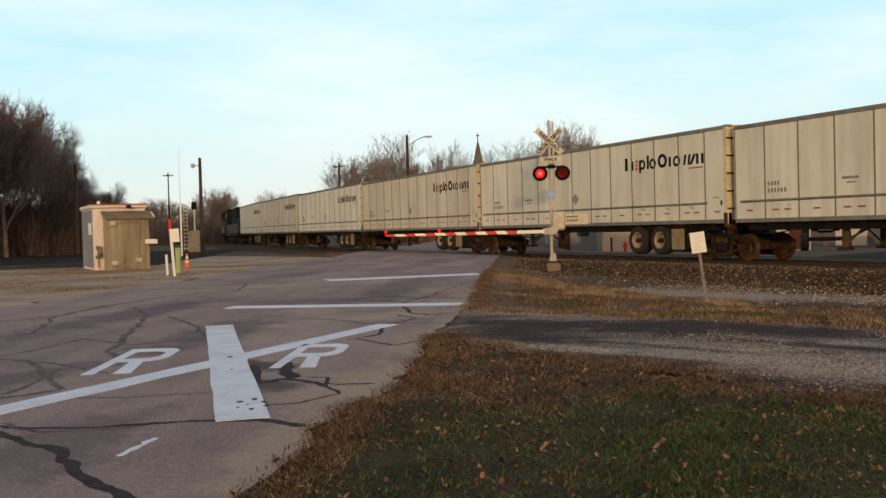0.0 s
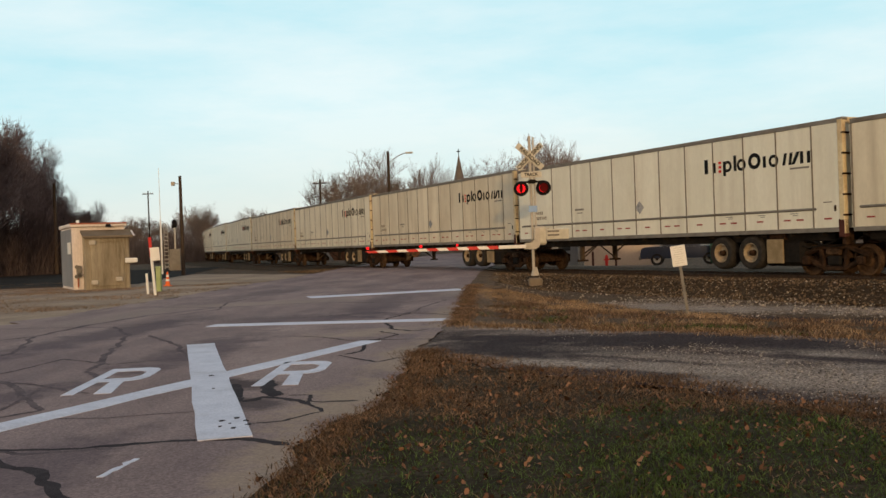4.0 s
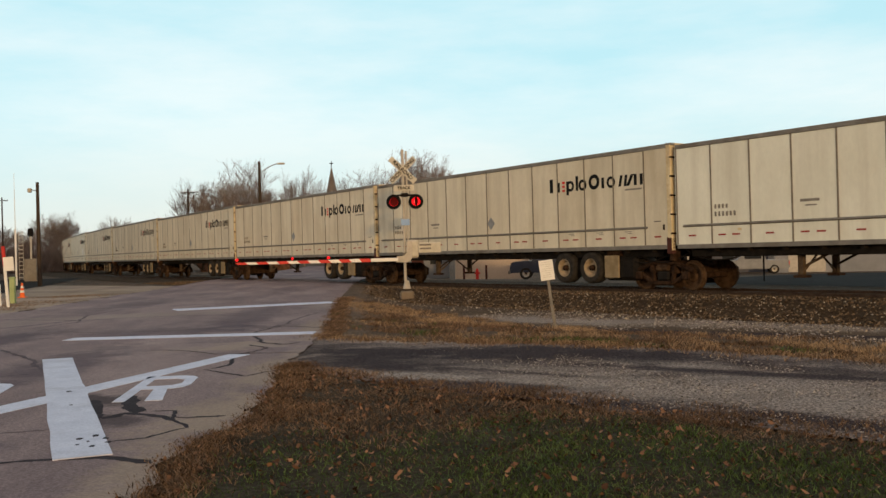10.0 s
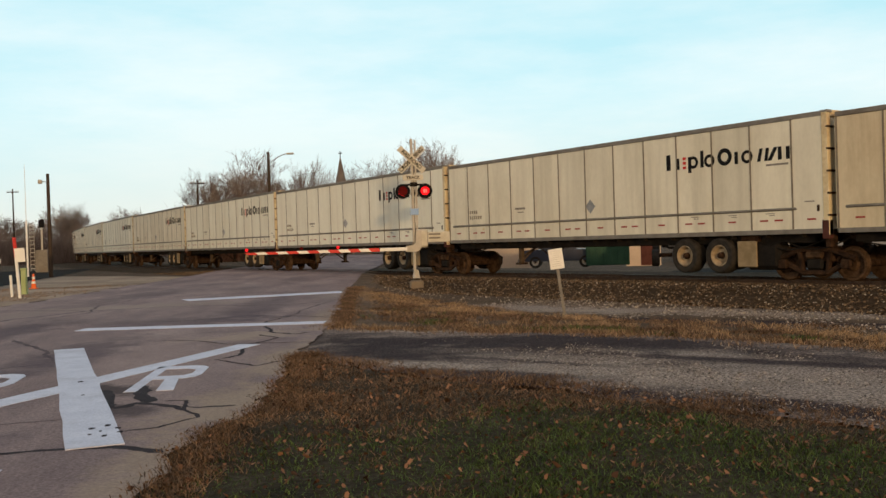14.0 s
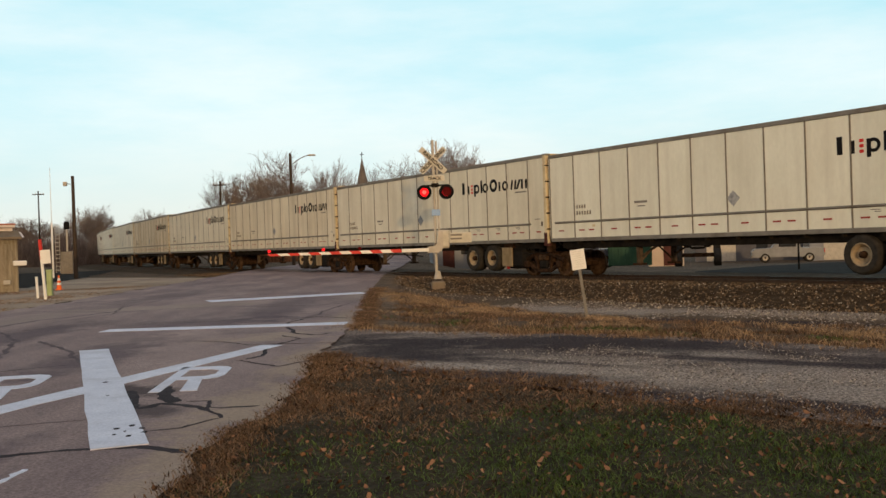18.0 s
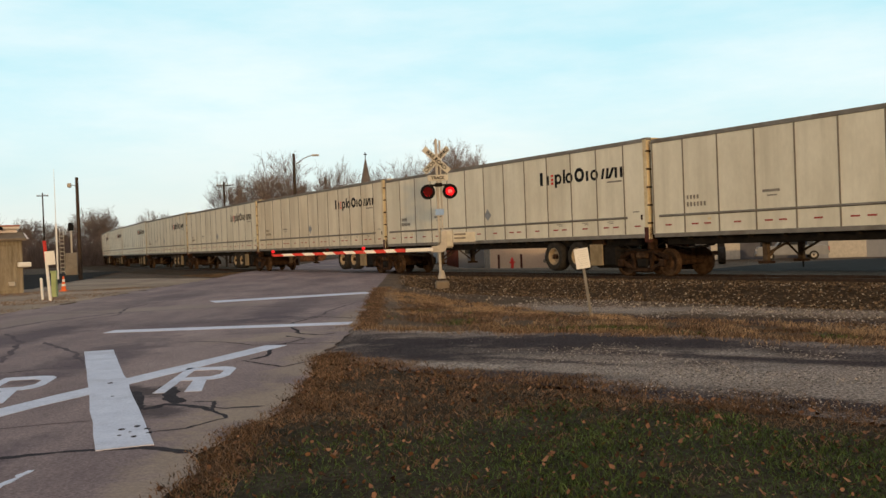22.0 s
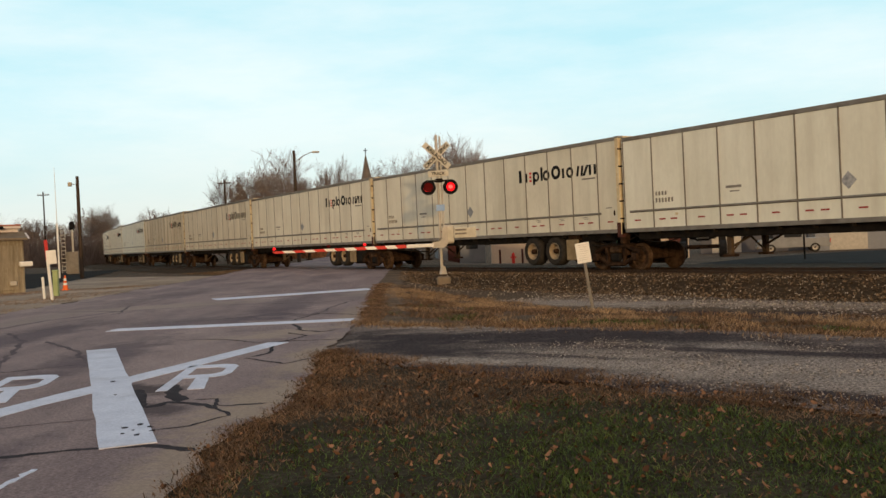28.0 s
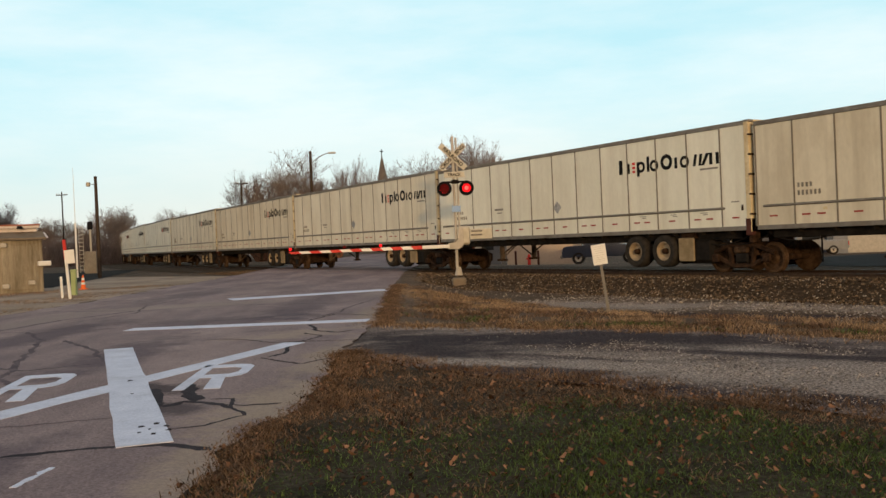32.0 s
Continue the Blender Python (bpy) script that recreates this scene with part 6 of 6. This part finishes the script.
for k in range(580):
    cy = 2.6 + 9.8 * rng.uniform() if k < 280 else 16.0 + 15 * rng.uniform()
    cx = edge(RIGHT_EDGE, cy) + abs(rng.normal()) * 0.14 + 0.04
    for _k in range(45):
        x, y = cx + rng.normal() * 0.09, cy + rng.normal() * 0.12
        brown.append((x, y, max(land(x, y), road_z(x, y)) - 0.012))
for _ in range(260):
    i = int(rng.integers(0, 95))
    cx, cy = DRIVE_A[i] + (DRIVE_B[i] - DRIVE_A[i]) * abs(rng.normal()) * 0.07
    for _k in range(45):
        x, y = cx + rng.normal() * 0.14, cy + rng.normal() * 0.10
        brown.append((x, y, land(x, y) - 0.012))
for _ in range(70):
    cx, cy = rng.uniform(-1, 7), rng.uniform(4.2, 9)
    if cx < edge(RIGHT_EDGE, cy) + 0.3 or cy > drive_side(cx, cy):
        continue
    for _k in range(40):
        x, y = cx + rng.normal() * 0.10, cy + rng.normal() * 0.08
        brown.append((x, y, land(x, y) - 0.004))
blades("green_grass", green, 0.052, 0.0036, 1.6, M_GREEN, "short green lawn grass with brown patches", "grass")
blades("brown_grass", brown, 0.045, 0.0042, 2.2, M_BROWN, "withered brown grass along the road and drive", "grass")

dry, low, lush = [], [], []
for _ in range(210000):
    s, d = rng.uniform(-30, 27), rng.uniform(7.0, 13.6)
    p, _d = along(float(s), MID - d)
    x, y = p.x, p.y
    if x < edge(RIGHT_EDGE, y) + 0.05 + 0.3 * noise.noise((y * 1.5, 0, 3)):
        continue
    fx, fy = [q[0] for q in FAR_DRIVE], [q[1] for q in FAR_DRIVE]
    if y < float(np.interp(x, fx, fy)) + 0.15 + 0.4 * noise.noise((x * 1.4, y * 1.4, 8)):
        continue
    if d < float(np.interp(s, (-10, 8.4, 9.9, 11.8, 13.9, 17.3, 20.0, 24.0), (7.4, 7.85, 8.3, 8.95, 9.6, 9.3, 8.1, 6.9))) + 0.9 * noise.noise((s * 0.8, d, 6)) - rng.uniform(0, 0.7) or noise.noise((x * 1.1, y * 1.1, 11)) + 0.7 * noise.noise((x * 3.3, y * 3.3, 12)) < -0.12:
        continue
    q = noise.noise((x * 0.8, y * 0.8, 15)) + rng.uniform(-0.3, 0.3) + 0.5 * smooth(12.5, 9.5, d) - 0.42
    (dry if q > 0.0 else lush if q < -0.78 else low).append((x, y, land(x, y) - 0.03))
for _ in range(300):
    i = int(rng.integers(0, 110))
    cx, cy = DRIVE_B[i] - (DRIVE_B[i] - DRIVE_A[i]) * (abs(rng.normal()) * 0.07 - 0.08)
    for _k in range(40):
        x, y = cx + rng.normal() * 0.2, cy + rng.normal() * 0.14
        (low if _k % 3 else dry).append((x, y, land(x, y) - 0.02))
blades("green_tufts", lush, 0.07, 0.006, 1.6, M_GREEN, "green tufts in the withered grass", "grass")
blades("dry_grass", dry, 0.085, 0.0042, 1.8, M_DRY, "tall tan dry grass before the ballast", "grass")
blades("low_grass", low, 0.06, 0.0065, 2.2, M_BROWN, "low withered grass before the ballast", "grass")
verge = []
for _ in range(420):
    cx, cy = rng.uniform(-18, -6.4), rng.uniform(25, 41)
    if cx > edge(LEFT_EDGE, cy) - 0.6 or noise.noise((cx * 0.3, cy * 0.3, 21)) < 0.0:
        continue
    for _k in range(70):
        x, y = cx + rng.normal() * 0.5, cy + rng.normal() * 0.35
        verge.append((x, y, land(x, y) - 0.03))
for _ in range(14000):
    az, dd = rng.uniform(-33, -17.6), rng.uniform(43, 56)
    x, y = spot(az, dd)
    if noise.noise((x * 0.2, y * 0.2, 31)) > 0.0:
        verge.append((x, y, land(x, y) - 0.03))
blades("verge_grass", verge, 0.055, 0.012, 2.2, M_VERGE, "dry tan grass tufts round the hut", "grass")


def stones(name, pts, size, material, label):
    """Crushed stone: uneven eight-sided lumps."""
    base = np.array([(1, 0, 0), (-1, 0, 0), (0, 1, 0), (0, -1, 0), (0, 0, 1), (0, 0, -1)], float)
    tri = np.array([(0, 2, 4), (2, 1, 4), (1, 3, 4), (3, 0, 4), (2, 0, 5), (1, 2, 5), (3, 1, 5), (0, 3, 5)])
    n = len(pts)
    v = base[None] * rng.uniform(0.55, 1.2, (n, 6, 1)) + rng.uniform(-0.22, 0.22, (n, 6, 3))
    a = rng.uniform(0, 6.28, n)
    c, s_ = np.cos(a)[:, None], np.sin(a)[:, None]
    x, y = v[..., 0] * c - v[..., 1] * s_, v[..., 0] * s_ + v[..., 1] * c
    v = np.stack([x, y, v[..., 2] * 0.75], -1) * (size * rng.uniform(0.55, 1.35, n))[:, None, None] + np.array(pts)[:, None]
    f = (np.arange(n) * 6)[:, None, None] + tri[None]
    tagged(raw(name, v.reshape(-1, 3).tolist(), [tuple(q) for q in f.reshape(-1, 3).tolist()], material), label, "stones", kind="stuff")


def track_points(n, s0, s1, d0, d1, drop=0.0, keep=None):
    out = []
    for _ in range(n):
        s, d = rng.uniform(s0, s1), rng.uniform(d0, d1)
        p, _d = along(float(s), MID - d)
        if p.x < edge(RIGHT_EDGE, p.y) + 0.1 and p.x > edge(LEFT_EDGE, p.y) - 0.1:
            continue
        if keep and not keep(p.x, p.y, s, d):
            continue
        out.append((p.x, p.y, land(p.x, p.y) - drop))
    return out


stones("ballast_stones", track_points(24000, -22, 56, 1.2, 5.3, 0.0), 0.032, M_STONE, "brown crushed ballast stones beside the rail")
stones("pale_stones", track_points(4200, -22, 40, 1.6, 6.8), 0.026, M_PALESTONE, "pale stones among the ballast")
stones("pale_gravel_stones", track_points(15000, -22, 20, 4.8, 8.4, 0.04, lambda x, y, s, d: noise.noise((x * 0.6, y * 0.6, 41)) + 0.5 * noise.noise((x * 2.2, y * 2.2, 42)) > smooth(6.6, 8.4, d) * 0.5 - 0.2), 0.022, M_PEBBLE, "pale gravel beside the ballast")
grit = []
for _ in range(34000):
    u = rng.uniform()
    i = rng.integers(0, 120)
    a, b = DRIVE_A[i], DRIVE_B[i]
    p = a + (b - a) * u
    if rng.uniform() < 1.0 - smooth(1.2, 4.2, p[0]):
        continue
    if math.hypot((p[0] - 2.9) / 1.7, (p[1] - 12.7) / 0.9) < 0.8 + 0.4 * noise.noise((p[0] * 3, p[1] * 3, 5)):
        continue
    if noise.noise((p[0] * 0.8, p[1] * 0.8, 51)) + 0.5 * (0.5 - abs(u - 0.4)) > 0.02:
        grit.append((p[0] + rng.uniform(-0.1, 0.1), p[1] + rng.uniform(-0.1, 0.1), land(*p) - 0.004))
stones("drive_gravel", grit, 0.0102, M_PEBBLE, "loose pale gravel on the drive")

leaf_pts = []
for _ in range(9000):
    x, y = rng.uniform(-2, 9), 3.2 + 9.5 * rng.uniform()
    if x > edge(RIGHT_EDGE, y) - 0.08 and y < drive_side(x, y) + 0.1:
        leaf_pts.append((x, y))
lv, lf = [], []
for x, y in leaf_pts:
    a, sz = rng.uniform(0, 6.28), 0.017 * rng.uniform(0.45, 1.5) * (1.7 if rng.uniform() < 0.03 else 1.0)
    z = land(x, y) + rng.uniform(0.012, 0.05)
    t1, t2 = rng.uniform(-0.9, 0.9, 2)
    i0 = len(lv)
    for u, v_, w in ((-1, 0, 0.1), (-0.35, -0.55, 0), (0.4, -0.42, 0.12), (1, 0, 0.35), (0.4, 0.5, 0.15), (-0.3, 0.6, 0.05), (0.05, 0, -0.08)):
        u, v_ = u * rng.uniform(0.6, 1.1), v_ * rng.uniform(0.6, 1.5)
        lv.append((x + sz * (u * math.cos(a) - v_ * math.sin(a)), y + sz * (u * math.sin(a) + v_ * math.cos(a)), z + sz * (w + u * t1 + v_ * t2)))
    lf += [(i0 + 6, i0 + k, i0 + (k + 1) % 6) for k in range(6)]
tagged(raw("fallen_leaves", lv, lf, M_LEAF), "curled tan and orange leaves fallen on the grass", "leaves", kind="stuff")

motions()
